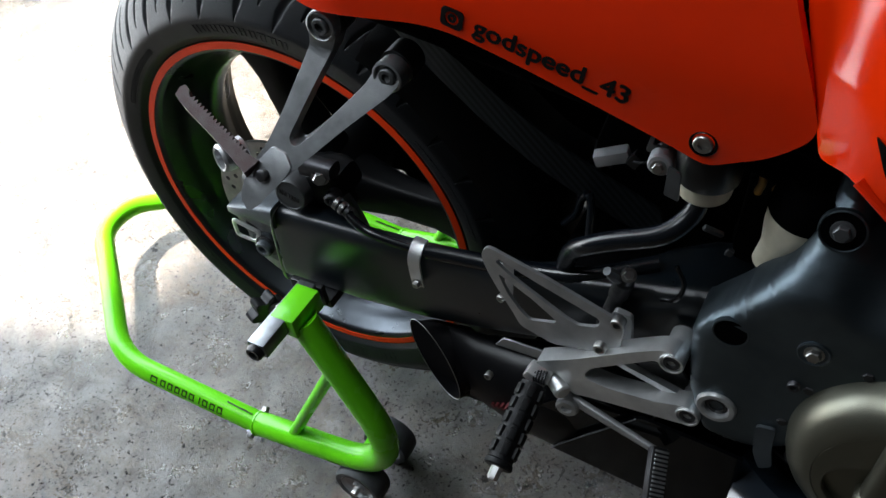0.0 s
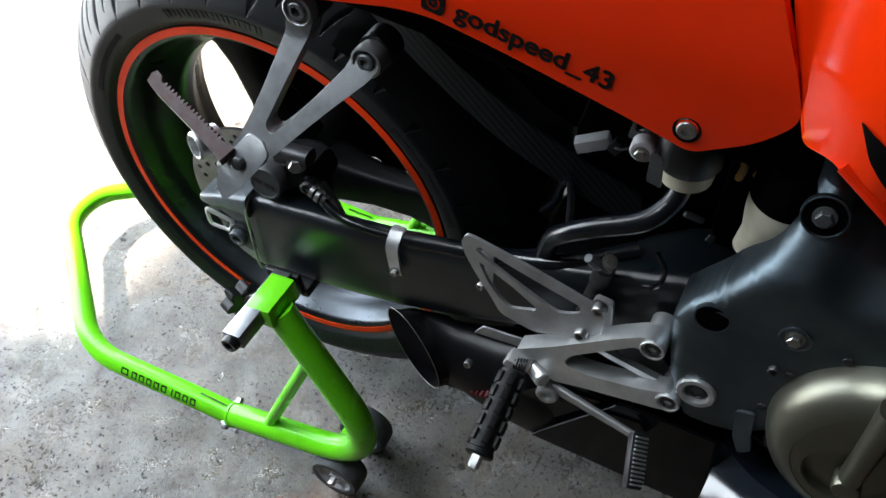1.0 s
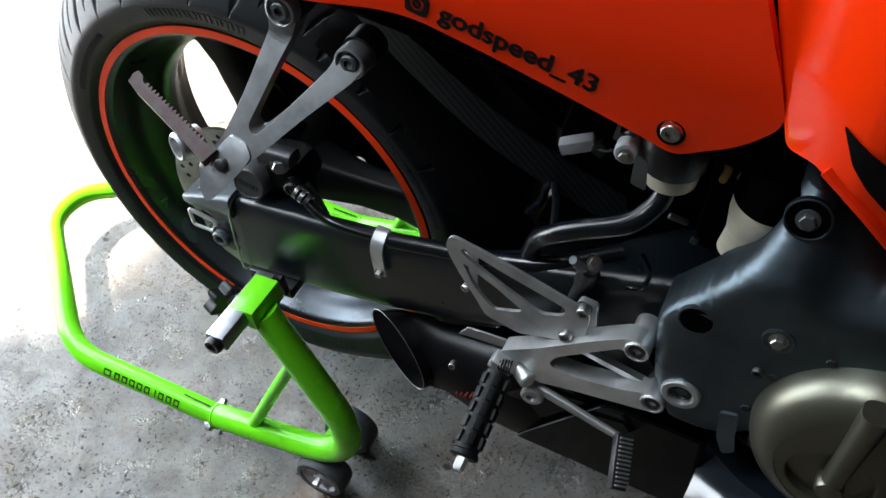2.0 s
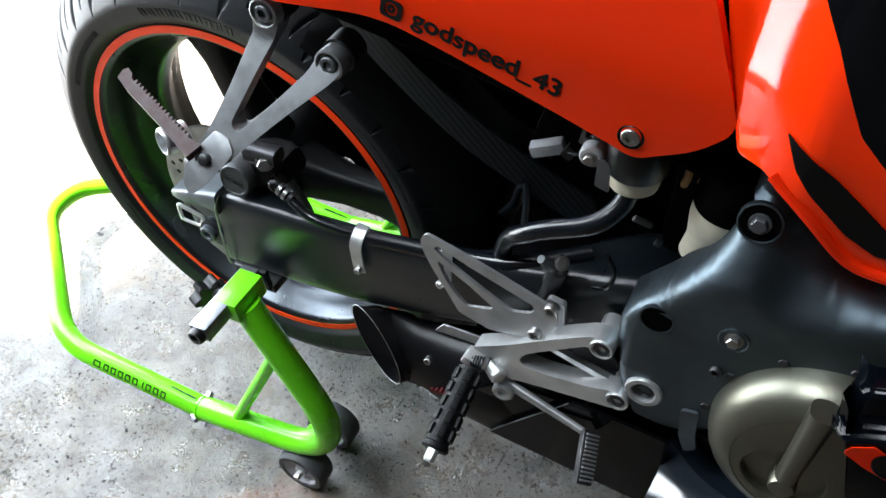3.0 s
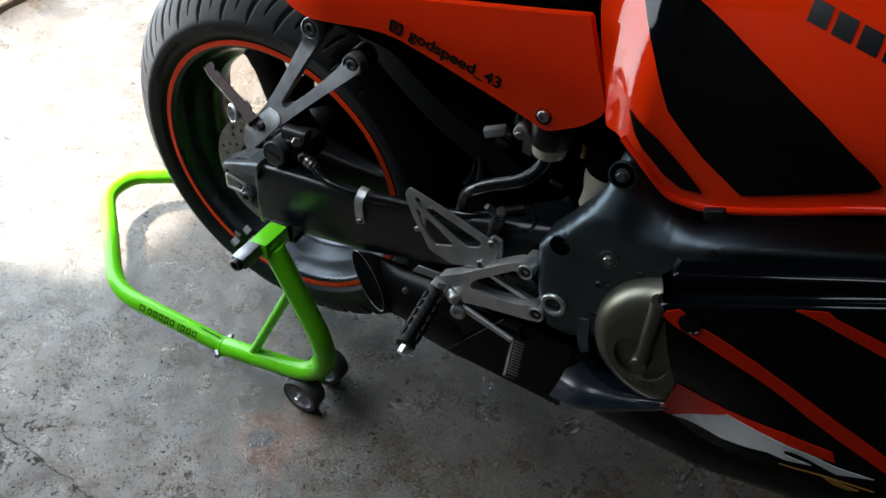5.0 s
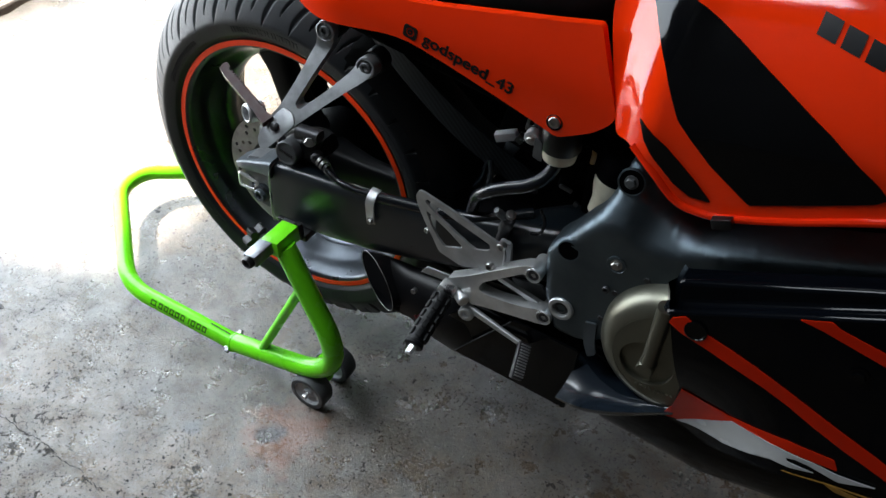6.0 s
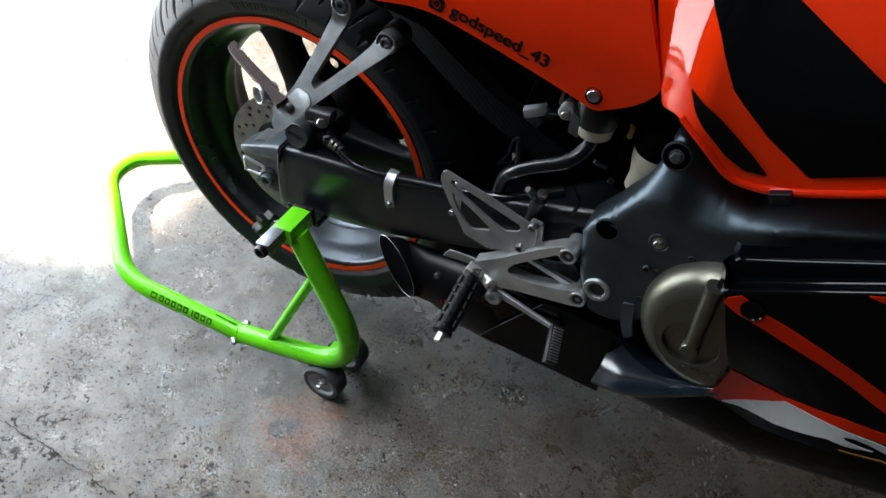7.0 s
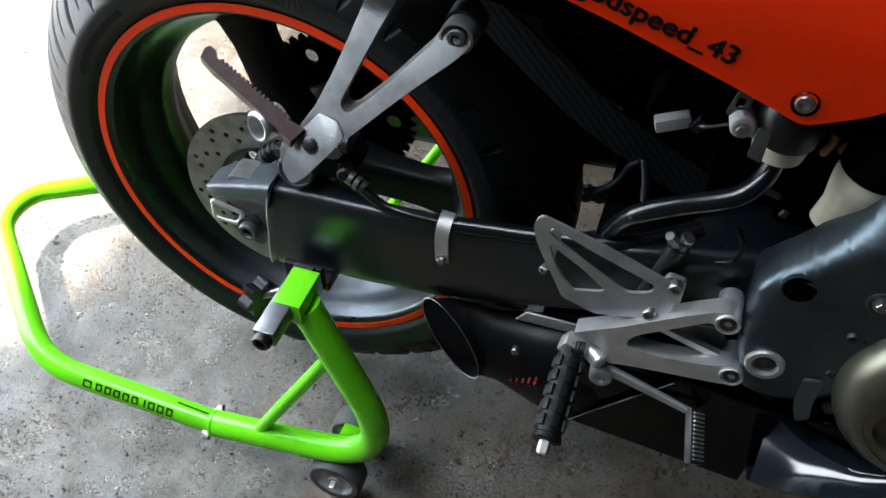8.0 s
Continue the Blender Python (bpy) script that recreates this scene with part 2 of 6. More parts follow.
PAVING = concrete_material("outside_concrete", (0.34, 0.29, 0.25), (0.20, 0.17, 0.145), None, 0.75)
RUBBLE = material("concrete_crumbs", (0.24, 0.22, 0.19), 0.8, 0, 0.5, 90, 0.3, 500)
DIRT = material("dark_dirt", (0.012, 0.0105, 0.009), 0.9, 0, 0.4, 30, 0.5, 120)


# ---- building helpers ----
def link_mesh(name, bm, mat, parent=None, label="", sharp=35):
    me = bpy.data.meshes.new(name)
    bm.normal_update()
    bm.to_mesh(me)
    bm.free()
    for p in me.polygons:
        p.use_smooth = True
    me.set_sharp_from_angle(angle=radians(sharp))
    me.materials.append(mat)
    ob = new(name, me)
    if parent is not None:
        hang(ob, parent)
    if label:
        tagged(ob, label)
    return ob


def hang(ob, parent):
    """Make ob a part of parent without moving it. All parents stand unturned."""
    ob.parent = parent
    top = parent
    at = Vector((0, 0, 0))
    while top is not None:
        at += top.location
        top = top.parent
    ob.matrix_parent_inverse = Matrix.Translation(-at) if parent.parent is None else Matrix.Identity(4)


def part(name, bm, mat, parent, label="", sharp=35):
    return link_mesh(name, bm, mat, parent, label, sharp)


def fillet(pts, radius, steps=6):
    """A polyline with its inner corners rounded."""
    pts = [Vector(p) for p in pts]
    radii = radius if isinstance(radius, (list, tuple)) else [radius] * len(pts)
    out = [pts[0]]
    for i in range(1, len(pts) - 1):
        a, b, c = pts[i - 1], pts[i], pts[i + 1]
        r = min(radii[i], (a - b).length * 0.48, (c - b).length * 0.48)
        p, q = b + (a - b).normalized() * r, b + (c - b).normalized() * r
        for k in range(steps + 1):
            t = k / steps
            out.append(p * (1 - t) ** 2 + b * 2 * t * (1 - t) + q * t * t)
    out.append(pts[-1])
    return out


def curve_through(pts, n=8):
    """A smooth curve through the points."""
    pts = [Vector(p) for p in pts]
    ext = [pts[0] * 2 - pts[1], *pts, pts[-1] * 2 - pts[-2]]
    out = []
    for i in range(1, len(ext) - 2):
        p0, p1, p2, p3 = ext[i - 1:i + 3]
        for k in range(n):
            t = k / n
            out.append(0.5 * (2 * p1 + (p2 - p0) * t + (2 * p0 - 5 * p1 + 4 * p2 - p3) * t * t + (3 * p1 - p0 - 3 * p2 + p3) * t ** 3))
    out.append(pts[-1])
    return out


def sweep(bm, pts, r, n=16, flat=1.0, closed=False):
    """A tube along pts; r a radius or one for each point; flat squeezes it across."""
    pts = [Vector(p) for p in pts]
    rs = r if isinstance(r, (list, tuple)) else [r] * len(pts)
    up = Vector((0.13, 0.31, 0.94)).normalized()
    rings = []
    for i, p in enumerate(pts):
        if closed:
            d = (pts[(i + 1) % len(pts)] - pts[i - 1]).normalized()
        else:
            d = (pts[min(i + 1, len(pts) - 1)] - pts[max(i - 1, 0)]).normalized()
        up = (up - d * up.dot(d)).normalized()
        side = d.cross(up)
        rings.append([bm.verts.new(p + (math.cos(a) * side + math.sin(a) * up * flat) * rs[i])
                      for a in (2 * math.pi * k / n for k in range(n))])
    pairs = list(zip(rings, rings[1:])) + ([(rings[-1], rings[0])] if closed else [])
    for a, b in pairs:
        for k in range(n):
            bm.faces.new((a[k], a[(k + 1) % n], b[(k + 1) % n], b[k]))
    if not closed:
        bm.faces.new(rings[0][::-1])
        bm.faces.new(rings[-1])
    return bm


def tube(pts, r, n=16, flat=1.0, closed=False):
    return sweep(bmesh.new(), pts, r, n, flat, closed)


def turn_to(direction):
    """The turn that lays local z along a direction."""
    return Vector(direction).to_track_quat("Z", "Y").to_matrix().to_4x4()


def lathe(profile, at, axis=(0, -1, 0), n=48, closed=False, bm=None):
    """Spin (radius, height) pairs round an axis through at."""
    bm = bm or bmesh.new()
    m = Matrix.Translation(at) @ turn_to(axis)
    rings = []
    for r, h in profile:
        if r < 1e-6:
            rings.append([bm.verts.new(m @ Vector((0, 0, h)))])
        else:
            rings.append([bm.verts.new(m @ Vector((r * math.cos(2 * math.pi * k / n), r * math.sin(2 * math.pi * k / n), h))) for k in range(n)])
    pairs = list(zip(rings, rings[1:])) + ([(rings[-1], rings[0])] if closed else [])
    for a, b in pairs:
        for k in range(n):
            j = (k + 1) % n
            if len(a) == 1 and len(b) == 1:
                continue
            if len(a) == 1:
                bm.faces.new((a[0], b[j], b[k]))
            elif len(b) == 1:
                bm.faces.new((a[k], a[j], b[0]))
            else:
                bm.faces.new((a[k], a[j], b[j], b[k]))
    if not closed:
        for ring, flip in ((rings[0], True), (rings[-1], False)):
            if len(ring) > 1:
                bm.faces.new(ring[::-1] if flip else ring)
    bmesh.ops.recalc_face_normals(bm, faces=bm.faces)
    return bm


def round_edges(bm, offset, angle=30, segments=2):
    es = [e for e in bm.edges if len(e.link_faces) == 2 and e.calc_face_angle(0) > radians(angle)]
    bmesh.ops.bevel(bm, geom=es, offset=offset, segments=segments, affect="EDGES", profile=0.6, clamp_overlap=True)
    return bm


def block(at, size, turn=(0, 0, 0), bevel=0.002, bm=None, taper=1.0):
    """A box with softened edges; taper narrows its top."""
    own = bmesh.new()
    bmesh.ops.create_cube(own, size=1)
    for v in own.verts:
        k = taper if v.co.z > 0 else 1.0
        v.co = Vector((v.co.x * size[0] * k, v.co.y * size[1] * k, v.co.z * size[2]))
    if bevel:
        round_edges(own, bevel)
    own.transform(pose(*at, *turn))
    if bm is None:
        return own
    join(bm, own)
    return bm


def join(bm, other):
    me = bpy.data.meshes.new("tmp")
    other.to_mesh(me)
    other.free()
    bm.from_mesh(me)
    bpy.data.meshes.remove(me)
    return bm


def rounded(pts, radius, steps=5):
    """A closed outline with rounded corners (2D)."""
    n = len(pts)
    radii = radius if isinstance(radius, (list, tuple)) else [radius] * n
    out = []
    for i in range(n):
        a, b, c = (Vector((*pts[j % n], 0)) for j in (i - 1, i, i + 1))
        r = min(radii[i], (a - b).length * 0.48, (c - b).length * 0.48)
        if r < 1e-5:
            out.append((b.x, b.y))
            continue
        p, q = b + (a - b).normalized() * r, b + (c - b).normalized() * r
        for k in range(steps + 1):
            t = k / steps
            v = p * (1 - t) ** 2 + b * 2 * t * (1 - t) + q * t * t
            out.append((v.x, v.y))
    return out


def circle2(cx, cz, r, n=20):
    return [(cx + r * math.cos(2 * math.pi * k / n), cz + r * math.sin(2 * math.pi * k / n)) for k in range(n)]


def plate(outer, holes=(), y0=0.0, y1=0.005, bevel=0.0006):
    """A flat plate with real holes, its outline in x and z, between y0 and y1."""
    bm = bmesh.new()
    edges = []
    for loop in (outer, *holes):
        vs = [bm.verts.new((x, y0, z)) for x, z in loop]
        edges += [bm.edges.new((vs[i - 1], vs[i])) for i in range(len(vs))]
    bmesh.ops.triangle_fill(bm, use_beauty=True, use_dissolve=False, edges=edges, normal=(0, -1, 0))
    faces = list(bm.faces)
    rim = [e for e in bm.edges if len(e.link_faces) == 1]
    up = bmesh.ops.extrude_face_region(bm, geom=faces)
    for v in up["geom"]:
        if isinstance(v, bmesh.types.BMVert):
            v.co.y = y1
    bmesh.ops.recalc_face_normals(bm, faces=bm.faces)
    if bevel:
        round_edges(bm, bevel, 50, 1)
    return bm


def gap_to(outline):
    """The distance of (x, z) from an outline, as a function."""
    a = np.array(outline, float)
    b = np.roll(a, -1, 0)
    ab = b - a
    ll = (ab * ab).sum(1) + 1e-12

    def far(x, z):
        p = np.array((x, z))
        t = (((p - a) * ab).sum(1) / ll).clip(0, 1)
        return float(np.sqrt((((a + ab * t[:, None]) - p) ** 2).sum(1).min()))
    return far


def rolled(depth, outline, r):
    """The same side, rounded off inwards along its outline."""
    far = gap_to(outline)

    def bent(x, z):
        d = far(x, z)
        y = depth(x, z)
        if d < r:
            y += r - math.sqrt(max(0.0, r * r - (r - d) ** 2))
        return y
    return bent


def panel(outline, depth, step=0.012, thick=0.003, lift=0.0, soft=0.0, roll=0.0):
    """A curved shell: an outline in x and z, bent to y = depth(x, z)."""
    bm = bmesh.new()
    face = bm.faces.new([bm.verts.new((x, 0, z)) for x, z in outline])
    if roll:
        inner = [face]
        for share_ in (0.10, 0.18, 0.26, 0.46):
            bmesh.ops.inset_region(bm, faces=inner, thickness=roll * share_, use_even_offset=True)
    bmesh.ops.triangulate(bm, faces=[f for f in bm.faces if len(f.verts) > 4])
    xs, zs = [v.co.x for v in bm.verts], [v.co.z for v in bm.verts]
    for lo, hi, no in ((min(xs), max(xs), (1, 0, 0)), (min(zs), max(zs), (0, 0, 1))):
        k = math.floor(lo / step) + 1
        while k * step < hi:
            co = (k * step, 0, 0) if no[0] else (0, 0, k * step)
            bmesh.ops.bisect_plane(bm, geom=bm.verts[:] + bm.edges[:] + bm.faces[:], plane_co=co, plane_no=no, dist=1e-5)
            k += 1
    for v in bm.verts:
        v.co.y = depth(v.co.x, v.co.z) - lift
    bmesh.ops.recalc_face_normals(bm, faces=bm.faces)
    some = bm.faces[:]
    if sum(f.normal.y for f in some) > 0:
        bmesh.ops.reverse_faces(bm, faces=some)
    if thick:
        back = bmesh.ops.extrude_face_region(bm, geom=bm.faces[:])
        # the copy becomes the front; the first faces move back
        moved = {v for v in back["geom"] if isinstance(v, bmesh.types.BMVert)}
        for v in bm.verts:
            if v not in moved:
                v.co.y += thick
        bmesh.ops.recalc_face_normals(bm, faces=bm.faces)
        if soft:
            round_edges(bm, soft, 55, 3)
    return bm


def mirrored(bm, centre):
    """The same shape on the other side of the plane y = centre."""
    other = bm.copy()
    for v in other.verts:
        v.co.y = 2 * centre - v.co.y
    bmesh.ops.reverse_faces(other, faces=other.faces[:])
    return other


def loft(sections, cap=True):
    """A skin over closed rings of equally many points."""
    bm = bmesh.new()
    rings = [[bm.verts.new(p) for p in s] for s in sections]
    n = len(rings[0])
    for a, b in zip(rings, rings[1:]):
        for k in range(n):
            bm.faces.new((a[k], a[(k + 1) % n], b[(k + 1) % n], b[k]))
    if cap:
        bm.faces.new(rings[0][::-1])
        bm.faces.new(rings[-1])
    bmesh.ops.recalc_face_normals(bm, faces=bm.faces)
    return bm


def ring_rect(at, u, v, w, h, power=4.0, n=24):
    """A rounded rectangle ring round at, spanned by u and v."""
    at, u, v = Vector(at), Vector(u).normalized(), Vector(v).normalized()
    out = []
    for k in range(n):
        a = 2 * math.pi * k / n
        c, s = math.cos(a), math.sin(a)
        out.append(at + u * (w / 2) * math.copysign(abs(c) ** (2 / power), c) + v * (h / 2) * math.copysign(abs(s) ** (2 / power), s))
    return out


def smooth01(t):
    t = min(1.0, max(0.0, t))
    return t * t * (3 - 2 * t)


def socket_bolt(name, at, axis, r, parent, mat, head=0.006, label=""):
    """A socket-head bolt with a hexagonal recess, its head proud along axis."""
    bm = lathe([(r, -0.004), (r, head * 0.75), (r * 0.88, head), (r * 0.58, head)], (0, 0, 0), (0, 0, 1), 24)
    top = max((f for f in bm.faces), key=lambda f: f.calc_center_median().z * (1 if len(f.verts) > 4 else 0))
    bmesh.ops.delete(bm, geom=[top], context="FACES_ONLY")
    rim = [v for v in bm.verts if abs(v.co.z - head) < 1e-6 and v.co.xy.length < r * 0.6]
    rim.sort(key=lambda v: math.atan2(v.co.y, v.co.x))
    low = []
    for v in rim:
        a = math.atan2(v.co.y, v.co.x)
        k = math.cos(math.pi / 6) / math.cos((a + math.pi / 6) % (math.pi / 3) - math.pi / 6)
        v.co.xy = v.co.xy * k
        low.append(bm.verts.new((v.co.x, v.co.y, head * 0.25)))
    for i in range(len(rim)):
        j = (i + 1) % len(rim)
        bm.faces.new((rim[i], rim[j], low[j], low[i]))
    bm.faces.new(low)
    bmesh.ops.recalc_face_normals(bm, faces=bm.faces)
    bm.transform(Matrix.Translation(at) @ turn_to(axis))
    return part(name, bm, mat, parent, label)


def hex_bolt(name, at, axis, r, parent, mat, head=0.006, label=""):
    bm = lathe([(r * 1.35, -0.002), (r * 1.35, 0.0012), (r * 1.1, 0.0014)], (0, 0, 0), (0, 0, 1), 20)
    hx = lathe([(r, 0.001), (r, head * 0.85), (r * 0.86, head)], (0, 0, 0), (0, 0, 1), 6)
    join(bm, hx)
    bm.transform(Matrix.Translation(at) @ turn_to(axis))
    return part(name, bm, mat, parent, label)


# ---- the garage ----
def slab(name, x0, x1, y0, y1, z0, z1, mat, label, bevel=0.0):
    bm = block(((x0 + x1) / 2, (y0 + y1) / 2, (z0 + z1) / 2), (x1 - x0, y1 - y0, z1 - z0), bevel=bevel)
    return tagged(link_mesh(name, bm, mat), label, kind="structure")


def rough_edge_slab(name, x0, x1, y0, y1, z0, z1, mat, label, seed, amp, low, slant=0.0):
    """A slab whose edge along x = low side is worn and uneven."""
    rnd = random.Random(seed)
    bm = bmesh.new()
    n = 160
    ys = [y0 + (y1 - y0) * k / n for k in range(n + 1)]
    worn = [amp * (noise.noise((y * 3.1, seed, 0)) + 0.6 * noise.noise((y * 17.0, seed, 3)) + 0.25 * rnd.uniform(-1, 1)) for y in ys]
    edge = [(x0 if low else x1) + w + slant * y for w, y in zip(worn, ys)]
    rows = []
    for y, e in zip(ys, edge):
        s = 1 if low else -1
        xs = [e, e + s * 0.004, x1 if low else x0]
        rows.append([bm.verts.new((xs[0], y, z0)), bm.verts.new((xs[0], y, z1 - 0.005)), bm.verts.new((xs[1], y, z1)), bm.verts.new((xs[2], y, z1)), bm.verts.new((xs[2], y, z0))])
    for a, b in zip(rows, rows[1:]):
        for k in range(4):
            bm.faces.new((a[k], a[k + 1], b[k + 1], b[k]))
    bm.faces.new(rows[0])
    bm.faces.new(rows[-1][::-1])
    bmesh.ops.recalc_face_normals(bm, faces=bm.faces)
    return tagged(link_mesh(name, bm, mat), label, kind="structure")


slab("ground", -60, 60, -60, 60, -0.30, -0.15, DIRT, "dark bare earth below the concrete slabs")
rough_edge_slab("floor", -1.372, 3.2, -2.2, 3.2, -0.2, 0.0, FLOOR, "worn grey garage concrete floor with pits and stains", 3, 0.010, True, -0.08)
rough_edge_slab("pavement", -14.0, -1.414, -9.0, 9.0, -0.2, -0.004, PAVING, "pale rough concrete yard outside the open door", 7, 0.006, False, -0.08)
# No wall is in view; these close the room and hold back stray light.
slab("wall_north", 3.0, 3.15, -2.2, 3.2, 0.0, 3.0, WALL, "unseen dark wall closing the end of the garage")
slab("wall_east", -1.40, 3.0, -2.20, -2.05, 0.0, 3.0, WALL, "unseen dark side wall closing the garage")
slab("wall_west", -1.40, 3.0, 3.05, 3.2, 0.0, 3.0, WALL, "unseen dark wall closing the far side")
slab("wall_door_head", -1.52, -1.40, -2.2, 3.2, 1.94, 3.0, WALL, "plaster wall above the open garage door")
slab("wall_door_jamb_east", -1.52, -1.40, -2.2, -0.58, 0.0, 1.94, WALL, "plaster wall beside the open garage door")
# Unseen pier, set here to cut the door's light on the floor.
slab("wall_door_jamb_west", -1.52, -1.40, 1.30, 3.2, 0.0, 1.94, WALL, "unseen pier narrowing the open garage door")
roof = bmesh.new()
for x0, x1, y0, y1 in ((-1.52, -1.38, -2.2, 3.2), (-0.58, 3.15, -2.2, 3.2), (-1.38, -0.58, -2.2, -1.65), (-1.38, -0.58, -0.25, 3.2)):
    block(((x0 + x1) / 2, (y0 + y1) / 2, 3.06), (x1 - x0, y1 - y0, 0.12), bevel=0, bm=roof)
tagged(link_mesh("ceiling", roof, CEIL), "unseen dark ceiling with an added roof opening", kind="structure")
# Opaque sheet blocks the sun; the added lamp below gives all the light.
slab("sun_block_sheet", -1.40, -0.56, -1.67, -0.23, 3.121, 3.127, SHEET, "opaque pale sheet keeping the sun out of the added roof opening")


def grit():
    """Loose grains and a heap of rubble along a break in the floor."""
    rnd = random.Random(21)
    bm = bmesh.new()

    def stone(x, y, r):
        bits = [(math.cos(a) * r * rnd.uniform(0.6, 1.2), math.sin(a) * r * rnd.uniform(0.6, 1.2)) for a in (2 * math.pi * k / 6 for k in range(6))]
        low = [bm.verts.new((x + dx, y + dy, -0.0005)) for dx, dy in bits]
        mid = [bm.verts.new((x + dx * 0.8, y + dy * 0.8, r * rnd.uniform(0.15, 0.45))) for dx, dy in bits]
        top = bm.verts.new((x + rnd.uniform(-0.2, 0.2) * r, y, r * rnd.uniform(0.4, 0.7)))
        for k in range(6):
            j = (k + 1) % 6
            bm.faces.new((low[k], low[j], mid[j], mid[k]))
            bm.faces.new((mid[k], mid[j], top))

    for k in range(260):
        stone(rnd.uniform(-0.6, 1.1), rnd.uniform(-0.75, 0.25), 0.0007 + 0.0022 * rnd.random() ** 4)
    for k in range(420):
        t = rnd.random()
        x = 0.735 + 0.045 * t + 0.02 * math.sin(9 * t) + rnd.gauss(0, 0.014)
        stone(x, -0.12 + 0.26 * t, 0.0010 + 0.0045 * rnd.random() ** 2.5)
    bmesh.ops.recalc_face_normals(bm, faces=bm.faces)
    return bm


tagged(link_mesh("grit", grit(), RUBBLE, None, "", 20), "loose pale grit and broken concrete crumbs on the floor", "debris", kind="stuff")


def crack(points, wide, seed):
    """A jagged open hairline break, chipped along its edges."""
    rnd = random.Random(seed)
    line = curve_through([(x, y, 0.0006) for x, y in points], 9)
    bm = bmesh.new()
    rows = []
    for k, p in enumerate(line):
        q = p + Vector((rnd.gauss(0, 0.0014), rnd.gauss(0, 0.0014), 0))
        w = wide * rnd.uniform(0.25, 1.0) * (2.4 if rnd.random() < 0.08 else 1.0)
        rows.append((bm.verts.new(q + Vector((0, w, 0))), bm.verts.new(q - Vector((0, w, 0)))))
    for a, b in zip(rows, rows[1:]):
        bm.faces.new((a[0], a[1], b[1], b[0]))
    bmesh.ops.recalc_face_normals(bm, faces=bm.faces)
    return bm


tagged(link_mesh("floor_crack", crack([(-0.313, -0.505), (-0.284, -0.5), (-0.248, -0.504), (-0.218, -0.501), (-0.183, -0.502), (-0.149, -0.509), (-0.114, -0.505), (-0.081, -0.513), (-0.053, -0.512)], 0.0011, 2), DIRT), "thin jagged dark crack in the concrete floor", kind="structure")
tagged(link_mesh("floor_crack", crack([(-0.027, -0.453), (-0.039, -0.437), (-0.019, -0.424), (-0.01, -0.401)], 0.0006, 4), DIRT), "thin jagged dark crack in the concrete floor", kind="structure")


# ---- motorcycle ----
WX, WY, WZ = -0.0137, 0.0273, 0.3618       # the middle of the rear wheel
CY = 0.020                              # the bike's middle plane
bike = new("motorcycle")
bike.location = (0.3, CY, 0.048)
tagged(bike, "orange and black sport motorcycle raised on a green paddock stand", "motorcycle")

# rear wheel
RIM_PROFILE = [(0.2316, -0.0745), (0.2225, -0.0745), (0.2185, -0.0735), (0.2150, -0.068), (0.2110, -0.058), (0.2060, -0.050), (0.2045, -0.042), (0.2000, -0.036),
               (0.1960, -0.028), (0.1880, -0.018), (0.1850, -0.010), (0.1850, 0.010), (0.1880, 0.018), (0.1960, 0.028), (0.2000, 0.036), (0.2045, 0.042),
               (0.2060, 0.050), (0.2110, 0.058), (0.2150, 0.068), (0.2185, 0.0735), (0.2316, 0.0745), (0.2316, 0.066), (0.217, 0.058), (0.210, 0.0), (0.217, -0.058), (0.2316, -0.066)]
wheel = part("rear_wheel", lathe(RIM_PROFILE, (WX, WY, WZ), (0, 1, 0), 128, True), RIM_DARK, bike, "dark gunmetal cast rear wheel with orange rim tape", 50)


